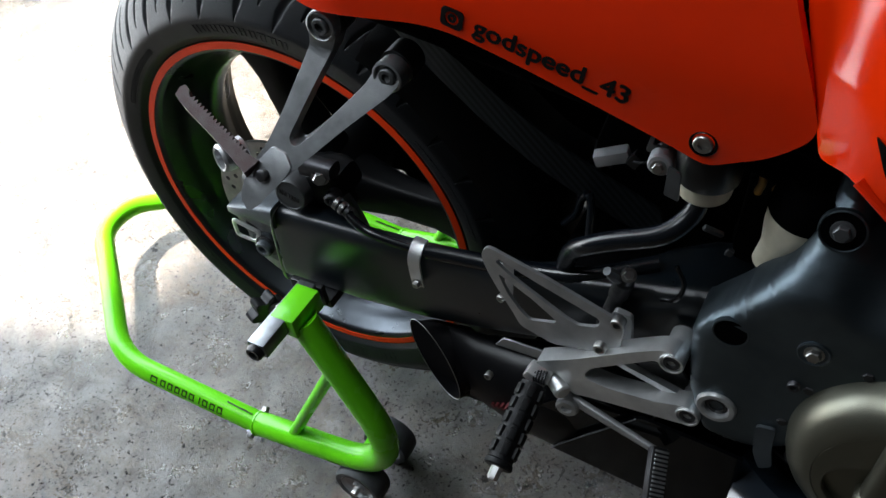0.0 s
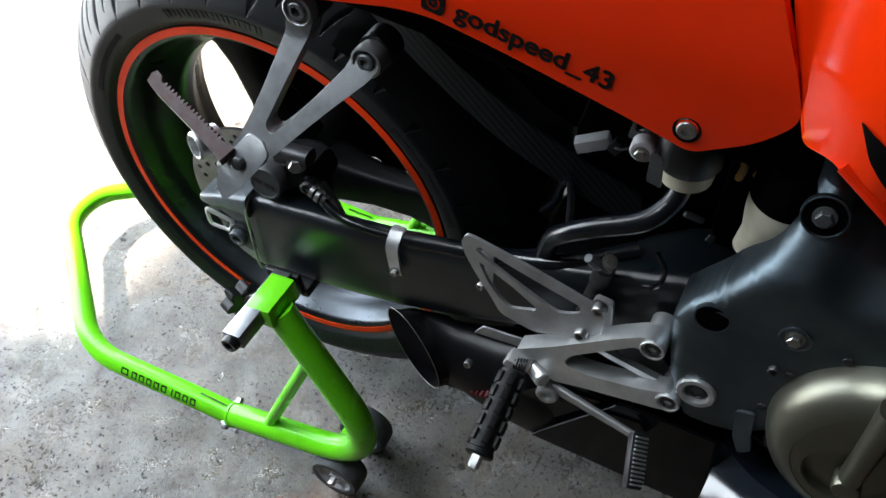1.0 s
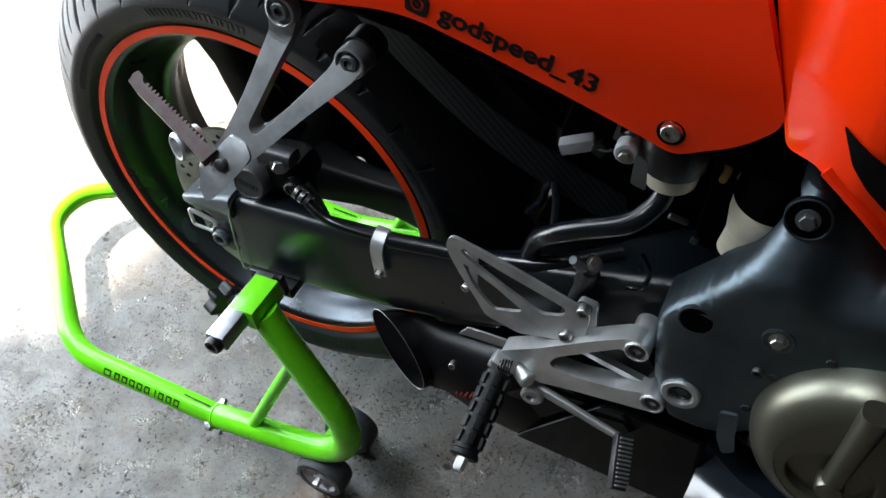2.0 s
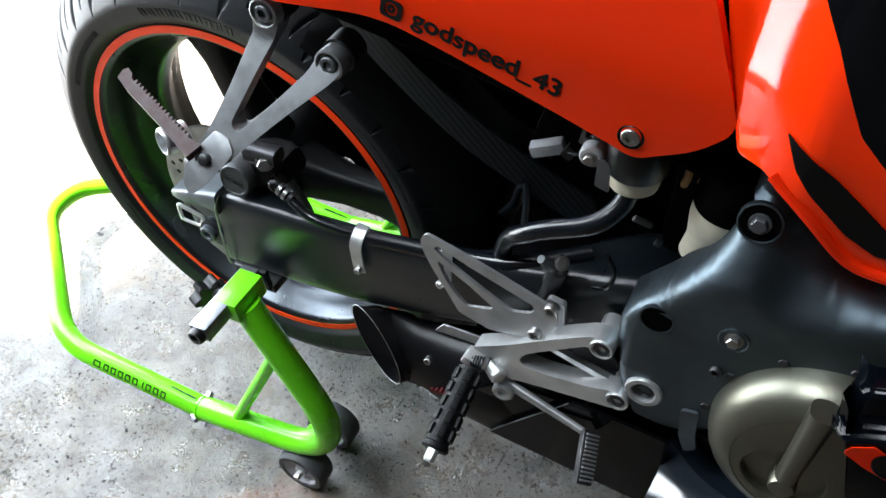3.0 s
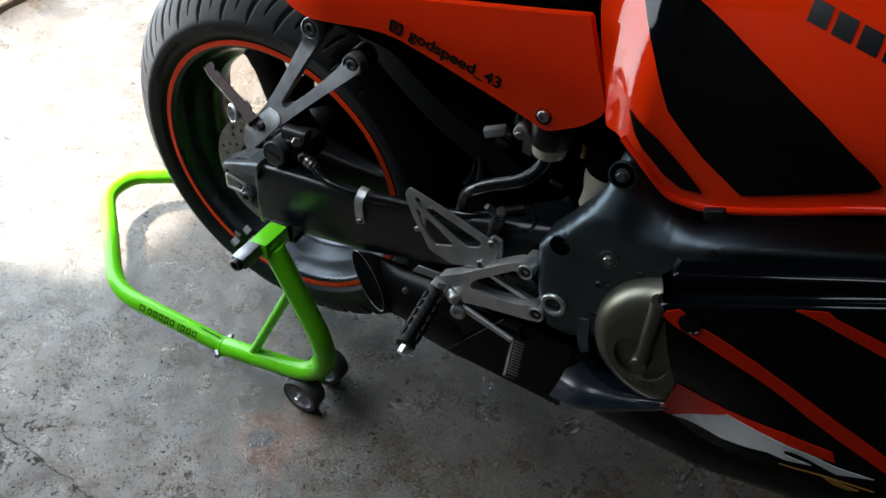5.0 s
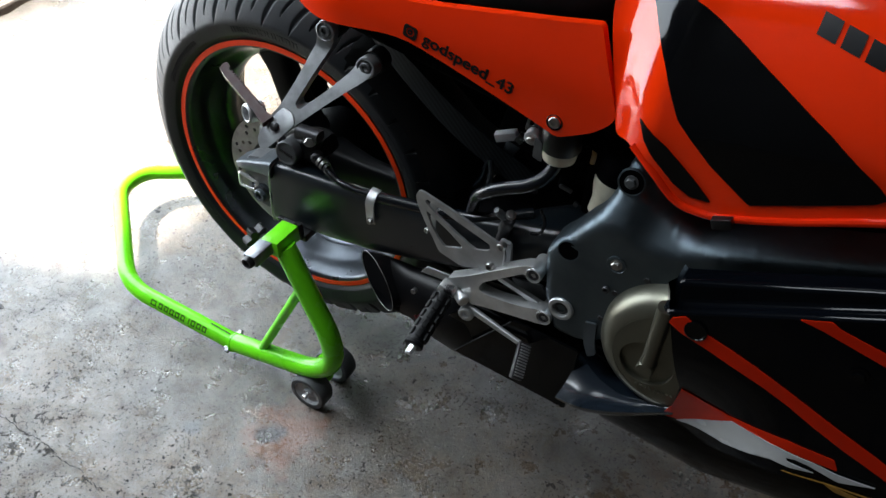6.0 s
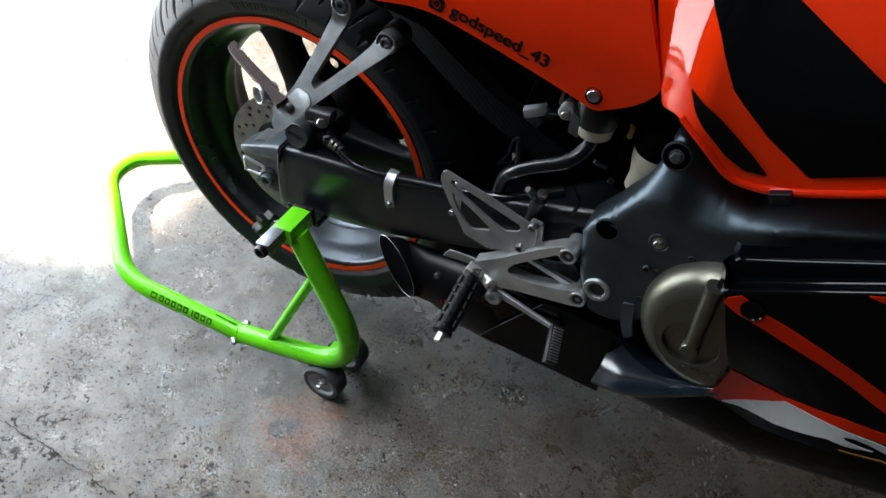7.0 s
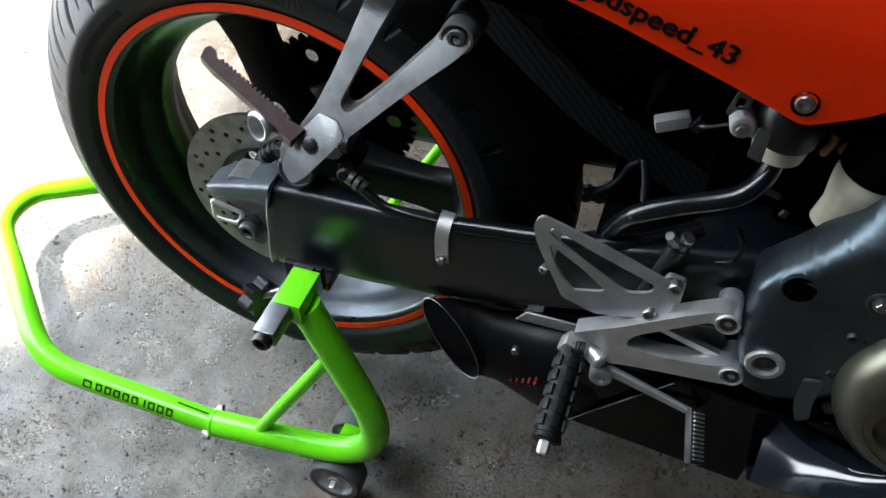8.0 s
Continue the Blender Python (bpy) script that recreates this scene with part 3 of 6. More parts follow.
def tyre_mesh():
    """A radial tyre; its tread has slanted rain grooves cut in."""
    side = [(0.2290, 0.0680), (0.2330, 0.0745), (0.2375, 0.0770), (0.2388, 0.0790), (0.2420, 0.0800), (0.2500, 0.0818), (0.2580, 0.0832), (0.2622, 0.0838)]
    crown_n, N, HW = 84, 1500, 0.0836
    crown = []
    for k in range(1, crown_n):
        a = HW - 2 * HW * k / crown_n
        crown.append((0.3300 - 0.0665 * abs(a / HW) ** 2.4, a))
    prof = side + crown + [(r, -a) for r, a in side[::-1]]
    th = np.arange(N) * 2 * math.pi / N
    R = np.array([p[0] for p in prof])[:, None] * np.ones(N)
    A = np.array([p[1] for p in prof])[:, None] * np.ones(N)
    s = np.minimum(np.abs(A) / HW, 1.0)
    sign = np.where(A > 0, 1.0, -1.0)
    cut = np.zeros_like(R)
    for count, shift, lo, hi, bend, wide in ((34, 0.0, 0.14, 0.985, -0.34, 0.0034), (34, 0.092, 0.55, 0.90, -0.30, 0.0016)):
        pitch = 2 * math.pi / count
        centre = shift + bend * (1 - s) ** 1.6 + 0.5 * pitch * (sign > 0)
        off = (th[None, :] - centre + pitch / 2) % pitch - pitch / 2
        taper = np.clip((s - lo) / 0.12, 0, 1) * np.clip((hi - s) / 0.08, 0, 1)
        near = np.clip(1.6 - np.abs(off) * 0.31 / (wide * np.maximum(taper, 0.02)), 0, 1)
        cut = np.maximum(cut, near * (taper > 0))
    tread = np.array([len(side) <= i < len(side) + len(crown) for i in range(len(prof))])[:, None]
    R = R - 0.0050 * cut * tread
    V = np.stack([WX + R * np.cos(th), WY + A, WZ + R * np.sin(th)], -1).reshape(-1, 3)
    m = len(prof)
    i, j = np.meshgrid(np.arange(m - 1), np.arange(N), indexing="ij")
    j2 = (j + 1) % N
    F = np.stack([i * N + j, (i + 1) * N + j, (i + 1) * N + j2, i * N + j2], -1).reshape(-1, 4)
    me = bpy.data.meshes.new("tyre")
    me.from_pydata(V.tolist(), [], F.tolist())
    for p in me.polygons:
        p.use_smooth = True
    me.set_sharp_from_angle(angle=radians(40))
    me.materials.append(RUBBER)
    ob = new("tyre", me)
    hang(ob, wheel)
    return tagged(ob, "worn black sport tyre with slanted rain grooves")


tyre_mesh()
part("rim_tape", lathe([(0.2222, -0.0747), (0.2222, -0.0756), (0.2308, -0.0756), (0.2312, -0.0747)], (WX, WY, WZ), (0, 1, 0), 128, True), TAPE, wheel, "orange reflective tape on the rim edge")
part("rim_tape", lathe([(0.2222, 0.0747), (0.2222, 0.0756), (0.2308, 0.0756), (0.2312, 0.0747)], (WX, WY, WZ), (0, 1, 0), 128, True), TAPE, wheel, "orange reflective tape on the rim edge")
for ang in (113, 235, 359):
    c, s = math.cos(radians(ang)), math.sin(radians(ang))
    secs = []
    for r, w, t in ((0.030, 0.078, 0.060), (0.060, 0.062, 0.052), (0.100, 0.052, 0.040), (0.150, 0.052, 0.034), (0.180, 0.064, 0.036), (0.194, 0.086, 0.040)):
        secs.append(ring_rect((WX + r * c, WY, WZ + r * s), (-s, 0, c), (0, 1, 0), w, t, 3.2, 24))
    part("spoke", loft(secs), SPOKE_BLACK, wheel, "broad black spoke", 60)
part("hub", lathe([(0.018, -0.078), (0.036, -0.078), (0.040, -0.070), (0.048, -0.040), (0.052, 0.0), (0.052, 0.05), (0.04, 0.085), (0.018, 0.085)], (WX, WY, WZ), (0, 1, 0), 48), SPOKE_BLACK, wheel)


def disc_plate():
    holes = []
    for k in range(12):
        for dr, da in ((0.078, 0.0), (0.089, 0.13), (0.100, 0.27), (0.092, 0.38)):
            a = 2 * math.pi * k / 12 + da
            holes.append(circle2(WX + dr * math.cos(a), WZ + dr * math.sin(a), 0.0033, 8))
    return plate(circle2(WX, WZ, 0.110, 96), [circle2(WX, WZ, 0.068, 64), *holes], -0.0615, -0.0565, 0)


disc = part("brake_disc", disc_plate(), DISC, wheel, "drilled steel brake disc")
part("disc_carrier", plate(circle2(WX, WZ, 0.070, 64), [circle2(WX + 0.051 * math.cos(a), WZ + 0.051 * math.sin(a), 0.010, 14) for a in (2 * math.pi * k / 6 for k in range(6))], -0.058, -0.050, 0.0006), CAST, wheel)
for k in range(6):
    a = 2 * math.pi * (k + 0.5) / 6
    hex_bolt("disc_bolt", (WX + 0.052 * math.cos(a), -0.058, WZ + 0.052 * math.sin(a)), (0, -1, 0), 0.0055, wheel, STEEL)


SPR, SPY = 0.101, 0.118                  # sprocket and its chain


def sprocket():
    pts = []
    for k in range(43):
        for da, r in ((0.0, SPR - 0.005), (0.26, SPR + 0.003), (0.46, SPR + 0.003), (0.72, SPR - 0.005)):
            a = 2 * math.pi * (k + da) / 43
            pts.append((WX + r * math.cos(a), WZ + r * math.sin(a)))
    return plate(pts, [circle2(WX + 0.074 * math.cos(a), WZ + 0.074 * math.sin(a), 0.010, 14) for a in (2 * math.pi * k / 6 for k in range(6))], SPY, SPY + 0.006, 0)


part("sprocket", sprocket(), SHADE_BLACK, wheel, "toothed black rear sprocket")


def chain_run(a, b):
    """Side plates and rollers of one straight run of the chain."""
    bm = bmesh.new()
    a, b = Vector(a), Vector(b)
    pitch = 0.0159
    d = (b - a).normalized()
    turn = -math.degrees(math.atan2(d.z, d.x))
    for k in range(int((b - a).length / pitch)):
        p = a + d * (pitch * (k + 0.5))
        for off in (0.0075, 0.0035):
            w = off + (0.0022 if k % 2 else 0.0)
            for s in (-1, 1):
                for e in (-0.5, 0.5):
                    q = p + d * (pitch * e)
                    lathe([(0.0, -0.0008), (0.0068, -0.0008), (0.0068, 0.0008), (0.0, 0.0008)], (q.x, q.y + s * w, q.z), (0, 1, 0), 10, False, bm)
                block((p.x, p.y + s * w, p.z), (pitch * 0.8, 0.0016, 0.0100), (0, turn, 0), 0, bm)
    return bm


chain = part("drive_chain", chain_run((WX + 0.01, SPY + 0.003, WZ + SPR), (0.56, SPY + 0.003, 0.475)), DARK_STEEL, bike, "dark oily drive chain")
part("lower_run", chain_run((WX + 0.02, SPY + 0.003, WZ - SPR), (0.56, SPY + 0.003, 0.395)), DARK_STEEL, chain)


def side_letters():
    """Raised maker's lettering on the sidewall, as plain bars."""
    bm = bmesh.new()
    rnd = random.Random(5)

    def bar(a, r0, r1, da):
        lift = 0.0006
        vs = []
        for aa, r in ((a, r0), (a + da, r0), (a + da, r1), (a, r1)):
            y = 0.0800 + (r - 0.242) * 0.0036 / 0.016 + lift
            vs.append((WX + r * math.cos(aa), WY - y, WZ + r * math.sin(aa)))
        top = [bm.verts.new(v) for v in vs]
        low = [bm.verts.new((x, y + 0.003, z)) for x, y, z in vs]
        bm.faces.new(top)
        for i in range(4):
            bm.faces.new((top[i], low[i], low[(i + 1) % 4], top[(i + 1) % 4]))

    for start, count, r0, r1, step in ((1.42, 10, 0.2455, 0.2555, 0.052), (2.30, 14, 0.246, 0.2525, 0.034), (4.66, 8, 0.2440, 0.2560, 0.068), (0.25, 18, 0.246, 0.2525, 0.030), (3.6, 12, 0.246, 0.252, 0.036)):
        for k in range(count):
            a = start + k * step
            w = step * rnd.uniform(0.16, 0.26)
            bar(a, r0, r1, w)
            bar(a + step * 0.45, r0, r1, w)
            if k % 3:
                rr = r0 + (r1 - r0) * rnd.choice((0.0, 0.4, 0.78))
                bar(a + w, rr, rr + (r1 - r0) * 0.2, step * 0.3)
    bmesh.ops.recalc_face_normals(bm, faces=bm.faces)
    return bm


tagged(part("sidewall_lettering", side_letters(), RUBBER, wheel), "raised moulded lettering on the sidewall", kind="stuff")

# swingarm
def arm_mesh():
    """The boxed right arm; its outline in x and z, swept across y with soft edges."""
    secs = []
    for x, zt, zb, yo, yi in ((0.010, 0.433, 0.322, -0.122, -0.080), (0.050, 0.4430, 0.331, -0.1255, -0.080), (0.120, 0.4515, 0.339, -0.1275, -0.078), (0.200, 0.4620, 0.354, -0.129, -0.074),
                              (0.290, 0.479, 0.379, -0.128, -0.068), (0.380, 0.500, 0.404, -0.124, -0.055), (0.470, 0.520, 0.425, -0.115, -0.03), (0.560, 0.540, 0.420, -0.108, -0.02)):
        secs.append(ring_rect((x, (yo + yi) / 2, (zt + zb) / 2), (0, 1, 0), (0, 0, 1), yi - yo, zt - zb, 5.5, 32))
    bm = loft(secs)
    for v in bm.verts:
        if v.co.z > 0.398 + 0.12 * v.co.x:
            v.co.z -= 1.25 * max(0.0, v.co.y + 0.1085) * smooth01((v.co.x - 0.06) / 0.06) * smooth01((0.42 - v.co.x) / 0.10)
    return bm


arm = arm_mesh()
left_arm = mirrored(arm, CY)
swing = part("swingarm", arm, SWING, bike, "satin black boxed swingarm", 50)
part("left_arm", left_arm, SWING, swing, "", 50)
part("cross_brace", loft([ring_rect((x, CY, 0.45), (0, 1, 0), (0, 0, 1), 0.26, h, 4, 24) for x, h in ((0.34, 0.09), (0.40, 0.11), (0.47, 0.10))]), SHADE_BLACK, swing, "", 50)
# the cast end with the axle
END = rounded([(-0.052, 0.398), (-0.040, 0.425), (-0.020, 0.428), (0.012, 0.433), (0.012, 0.322), (-0.004, 0.312), (-0.030, 0.326), (-0.046, 0.350)], 0.006)
part("arm_end", plate(END, [rounded([(-0.047, 0.386), (-0.028, 0.378), (-0.024, 0.362), (-0.040, 0.366)], 0.003)], -0.110, -0.080, 0.003), HANGER, swing, "grey cast swingarm end")
part("end_cap", loft([ring_rect((x, -0.098 - 0.1 * max(0, x + 0.03), z), (0, 1, 0), (0, 0, 1), w, h, 6.0, 24) for x, z, w, h in ((-0.066, 0.3985, 0.032, 0.011), (-0.050, 0.4060, 0.044, 0.017), (-0.030, 0.4125, 0.047, 0.020), (0.0, 0.4230, 0.050, 0.026), (0.014, 0.4250, 0.050, 0.032))]), END_GREY, swing, "", 50)
weld = [Vector((0.0135, -0.104 + 0.0256 * math.copysign(abs(math.cos(a)) ** 0.4, math.cos(a)), 0.3785 + 0.0555 * math.copysign(abs(math.sin(a)) ** 0.4, math.sin(a)))) for a in (2 * math.pi * k / 60 for k in range(60))]
part("weld_seam", tube(weld, 0.0013, 8, 1.0, True), SILVER, swing, "pale weld seam")
# chain adjuster: a bent bright strap round the slot
strap = [Vector((x, -0.1150, z)) for x, z in rounded([(-0.0610, 0.3850), (-0.0235, 0.3795), (-0.0310, 0.3610), (-0.0600, 0.3600)], 0.005)]
part("chain_adjuster", tube(strap, 0.0030, 10, 0.7, True), BRIGHT, swing, "bright steel chain adjuster")
part("adjuster_plate", plate(rounded([(-0.036, 0.372), (-0.012, 0.380), (0.004, 0.358), (-0.002, 0.338), (-0.030, 0.344), (-0.040, 0.356)], 0.006), (), -0.115, -0.109, 0.001), END_GREY, swing)
part("axle_washer", lathe([(0.0150, -0.004), (0.0150, 0.0015), (0.0142, 0.0022), (0.0, 0.0022)], (-0.0165, -0.115, 0.3610), (0, -1, 0), 32), DARK_STEEL, swing)
nut = lathe([(0.0108, 0.001), (0.0108, 0.0080), (0.0095, 0.0098), (0.0062, 0.0098), (0.0056, 0.0088), (0.0054, 0.0030), (0.0, 0.0030)], (-0.0165, -0.115, 0.3610), (0, -1, 0), 28)
part("axle_nut", nut, END_GREY, swing, "dark hollow axle nut")
part("axle", lathe([(0.011, -0.11), (0.011, 0.13)], (WX, WY, WZ), (0, -1, 0), 24), DARK_STEEL, swing)
# hose clamp: a flat band over the arm
band = [(0.2015, -0.113, 0.4690), (0.2015, -0.120, 0.4700), (0.2015, -0.1335, 0.460), (0.2035, -0.1345, 0.440), (0.206, -0.135, 0.424)]
bm = bmesh.new()
bp = fillet(band, 0.009, 5)
ringsb = []
for i, p in enumerate(bp):
    d = (bp[min(i + 1, len(bp) - 1)] - bp[max(i - 1, 0)]).normalized()
    nrm = Vector((1, 0, 0)).cross(d)
    ringsb.append([bm.verts.new(p + Vector((sx * 0.0068, 0, 0)) + nrm * (0.0013 * sn)) for sx, sn in ((-1, -1), (1, -1), (1, 1), (-1, 1))])
for a, b in zip(ringsb, ringsb[1:]):
    for k in range(4):
        bm.faces.new((a[k], a[(k + 1) % 4], b[(k + 1) % 4], b[k]))
bm.faces.new(ringsb[0])
bm.faces.new(ringsb[-1][::-1])
bmesh.ops.recalc_face_normals(bm, faces=bm.faces)
part("hose_clamp", bm, BRIGHT, swing, "bright metal hose clamp")
hex_bolt("clamp_bolt", (0.2055, -0.1355, 0.428), (0, -1, 0), 0.0042, swing, STEEL, 0.006)

# rear brake caliper
cal = part("brake_caliper", loft([ring_rect((0.060 + d * 0.9, -0.075 - 0.0, 0.466 + d * 0.35), (0, 1, 0), (-0.35, 0, 0.9), w, h, 3.5, 24) for d, w, h in ((-0.055, 0.040, 0.030), (-0.040, 0.052, 0.042), (0.0, 0.054, 0.044), (0.022, 0.048, 0.038), (0.036, 0.034, 0.026))]), SPOKE_BLACK, bike, "dark grey rear brake caliper on the swingarm", 60)
part("piston_cap", lathe([(0.0195, -0.02), (0.0195, 0.010), (0.0180, 0.0125), (0.0165, 0.0128), (0.0160, 0.0115), (0.0, 0.0115)], (0.041, -0.106, 0.465), (0.05, -1, 0.15), 40), CAST, cal, "round grey piston cover")
bars = bmesh.new()
for k, (dx, w, h) in enumerate(((-0.012, 0.0012, 0.006), (-0.0085, 0.0012, 0.006), (-0.005, 0.0012, 0.006), (-0.001, 0.0026, 0.006), (0.003, 0.0012, 0.006), (0.0065, 0.0012, 0.006), (0.0105, 0.0016, 0.006))):
    block((0.041 + dx, -0.1185, 0.4665 - dx * 0.25), (w, 0.0014, h), (0, 15, 0), 0, bars)
part("cap_lettering", bars, DARK_STEEL, cal)
part("caliper_ear", loft([ring_rect((0.052 + t * 0.04, -0.098, 0.50 + t * 0.006), (0, 1, 0), (0, 0, 1), 0.02, 0.022 - 0.004 * t, 3, 16) for t in (0, 0.5, 1.0)]), DARK_STEEL, cal, "", 60)
hex_bolt("caliper_bolt", (0.077, -0.104, 0.497), (0.5, -0.8, 0.3), 0.0075, cal, STEEL, 0.010, "steel slide-pin bolt")
hex_bolt("caliper_bolt", (0.024, -0.106, 0.480), (-0.2, -1, 0.1), 0.0065, cal, DARK_STEEL, 0.008)
part("slide_boot", tube(curve_through([(0.015, -0.095, 0.470), (0.004, -0.098, 0.462), (-0.004, -0.100, 0.452)], 5), [0.009, 0.010, 0.008, 0.0095, 0.008, 0.010, 0.008, 0.0095, 0.0085, 0.007, 0.006], 14), RUBBER_SOFT, cal)
part("banjo", lathe([(0.008, -0.008), (0.008, 0.006), (0.006, 0.008), (0.004, 0.008), (0.004, 0.003), (0, 0.003)], (0.090, -0.106, 0.474), (0.3, -1, 0.2), 20), DARK_STEEL, cal)
hose = curve_through([(0.084, -0.108, 0.478), (0.104, -0.111, 0.470), (0.120, -0.116, 0.4630), (0.140, -0.119, 0.4570), (0.170, -0.121, 0.4580), (0.202, -0.121, 0.4620), (0.245, -0.119, 0.4690), (0.300, -0.117, 0.4790), (0.370, -0.110, 0.494), (0.43, -0.08, 0.51)], 8)
part("brake_hose", tube(hose, 0.0050, 14), HOSE, cal, "black brake hose along the swingarm")
part("hose_sleeve", tube(hose[42:], 0.0085, 16), HOSE, cal)
for k, (p, r) in enumerate((((0.098, -0.110, 0.4722), 0.0075), ((0.105, -0.1112, 0.4697), 0.0075), ((0.112, -0.112, 0.4678), 0.0068))):
    part("hose_ferrule", lathe([(r, -0.0022), (r, 0.0022)], p, (1, -0.12, -0.3), 18), STEEL if k < 2 else DARK_STEEL, cal)

# passenger footrest hanger
def hanger_arm(p, q, w1, w2, t1, t2):
    p, q = Vector(p), Vector(q)
    d = (q - p).normalized()
    side = d.cross(Vector((0, -1, 0))).normalized()
    face = d.cross(side).normalized()
    secs = []
    for k in range(9):
        s = k / 8
        secs.append(ring_rect(p.lerp(q, s), side, face, w1 + (w2 - w1) * s, t1 + (t2 - t1) * s, 3.2, 20))
    return loft(secs)


HT, HF = (0.1284, -0.130, 0.7008), (0.1935, -0.130, 0.6727)


def hanger_mesh():
    """One V-shaped casting; it leans outwards towards its foot."""
    outer = [(0.1165, 0.7030), (0.1160, 0.6900), (0.1128, 0.6723), (0.1042, 0.6331), (0.0953, 0.6062), (0.0873, 0.5947), (0.0873, 0.5800), (0.0994, 0.5740), (0.1150, 0.5815), (0.1361, 0.6020),
             (0.1656, 0.6305), (0.2021, 0.6620), (0.2085, 0.6730), (0.1960, 0.6870), (0.1815, 0.6760), (0.1765, 0.6640), (0.1440, 0.6275), (0.1250, 0.6105), (0.1160, 0.6150), (0.1265, 0.6489), (0.1371, 0.6790), (0.1440, 0.6960), (0.1440, 0.7120), (0.1240, 0.7165)]
    radii = [0.012, 0.006, 0.02, 0.02, 0.012, 0.010, 0.008, 0.008, 0.012, 0.02, 0.02, 0.012, 0.012, 0.012, 0.010, 0.008, 0.02, 0.008, 0.008, 0.02, 0.02, 0.008, 0.012, 0.012]
    bm = plate(rounded(outer, radii, 6), (), -0.009, 0.009, 0.0)
    round_edges(bm, 0.0045, 50, 4)
    for v in bm.verts:
        v.co.x -= 0.0018
        v.co.z -= 0.0014 * smooth01((v.co.z - 0.66) / 0.04)
        v.co.y += -0.1140 - 0.86 * max(0.0, 0.678 - v.co.z) * (1.0 if v.co.z > 0.585 else 0.9)
    return bm


hanger = part("footrest_hanger", hanger_mesh(), HANGER, bike, "grey cast aluminium passenger footrest hanger", 40)
EY = (-0.1240, -0.1290)
for i, p in enumerate((HT, HF)):
    part("hanger_eye", lathe([(0.0138, -0.018), (0.0145, -0.002), (0.0140, 0.0015), (0.0122, 0.0022), (0.0114, 0.0012), (0.0108, -0.003), (0.0, -0.003)], (p[0], EY[i], p[2]), (0, -1, 0.06), 36), HANGER, hanger)
    socket_bolt("hanger_bolt", (p[0], EY[i] + 0.002, p[2]), (0, -1, 0.06), 0.0080, hanger, CAST, 0.0050)
    part("hanger_spacer", lathe([(0.016, -0.035), (0.016, -0.014)], (p[0], -0.1285, p[2]), (0, -1, 0), 28), PLASTIC, hanger)
# folded footpeg with a toothed edge
def toothed_peg():
    p, q = Vector((0.090, -0.202, 0.592)), Vector((-0.004, -0.176, 0.624))
    d = (q - p)
    L = d.length
    d.normalize()
    up = Vector((0.3, 0.9, 0.3))
    up = (up - d * up.dot(d)).normalized()
    side = d.cross(up)
    prof = [(0.0, -0.010), (0.0, 0.007), (L * 0.12, 0.0045)]
    teeth = 17
    w = L * 0.76 / teeth
    for k in range(teeth):
        a = L * 0.14 + w * k
        prof += [(a, 0.0038), (a + w * 0.28, 0.0068), (a + w * 0.55, 0.0068), (a + w * 0.85, 0.0038)]
    prof += [(L * 0.93, 0.0045), (L * 0.965, 0.0080), (L + 0.003, 0.0085), (L + 0.005, 0.004), (L + 0.002, -0.0045), (L * 0.9, -0.0062), (L * 0.35, -0.0072)]
    bm = bmesh.new()
    rows = [[bm.verts.new(p + d * a + up * h + side * t) for a, h in prof] for t in (-0.0050, 0.0050)]
    n = len(prof)
    for k in range(n):
        j = (k + 1) % n
        bm.faces.new((rows[0][k], rows[0][j], rows[1][j], rows[1][k]))
    bm.faces.new(rows[0])
    bm.faces.new(rows[1][::-1])
    bmesh.ops.recalc_face_normals(bm, faces=bm.faces)
    return bm


PEG_GREY = material("worn_peg_metal", (0.060, 0.044, 0.043), 0.45, 0.2, 0.3, 60, 0.2, 700, color2=(0.055, 0.016, 0.017))
part("passenger_footpeg", toothed_peg(), PEG_GREY, hanger, "folded toothed passenger footpeg", 20)
fork = plate(rounded([(0.0816, 0.5819), (0.0885, 0.5937), (0.1010, 0.6080), (0.1170, 0.6060), (0.1260, 0.5980), (0.1200, 0.5880), (0.1021, 0.5666), (0.0933, 0.5605), (0.0810, 0.5693)], [0.003, 0.003, 0.004, 0.003, 0.003, 0.003, 0.004, 0.004, 0.005]), (), -0.2025, -0.186, 0.002)
for v in fork.verts:
    v.co.y -= 0.86 * (0.588 - v.co.z)
part("peg_fork", fork, HANGER, hanger)
part("peg_stop", loft([ring_rect((0.074 + 0.016 * t, -0.196, 0.568 + 0.010 * t), (0, 1, 0), (0, 0, 1), 0.02, 0.026, 3, 16) for t in (0, 1)]), SILVER, hanger, "", 50)
part("peg_boss", lathe([(0.0135, -0.012), (0.0135, 0.010), (0.0115, 0.0125), (0.0095, 0.012), (0.009, 0.0), (0, 0.0)], (0.058, -0.194, 0.590), (-0.4, -1, 0.1), 28), SILVER, hanger)
part("peg_pin", lathe([(0.0055, -0.006), (0.0055, 0.005), (0.004, 0.006), (0, 0.006)], (0.1006, -0.2025, 0.5881), (0, -1, 0.6), 18), DARK_STEEL, hanger)

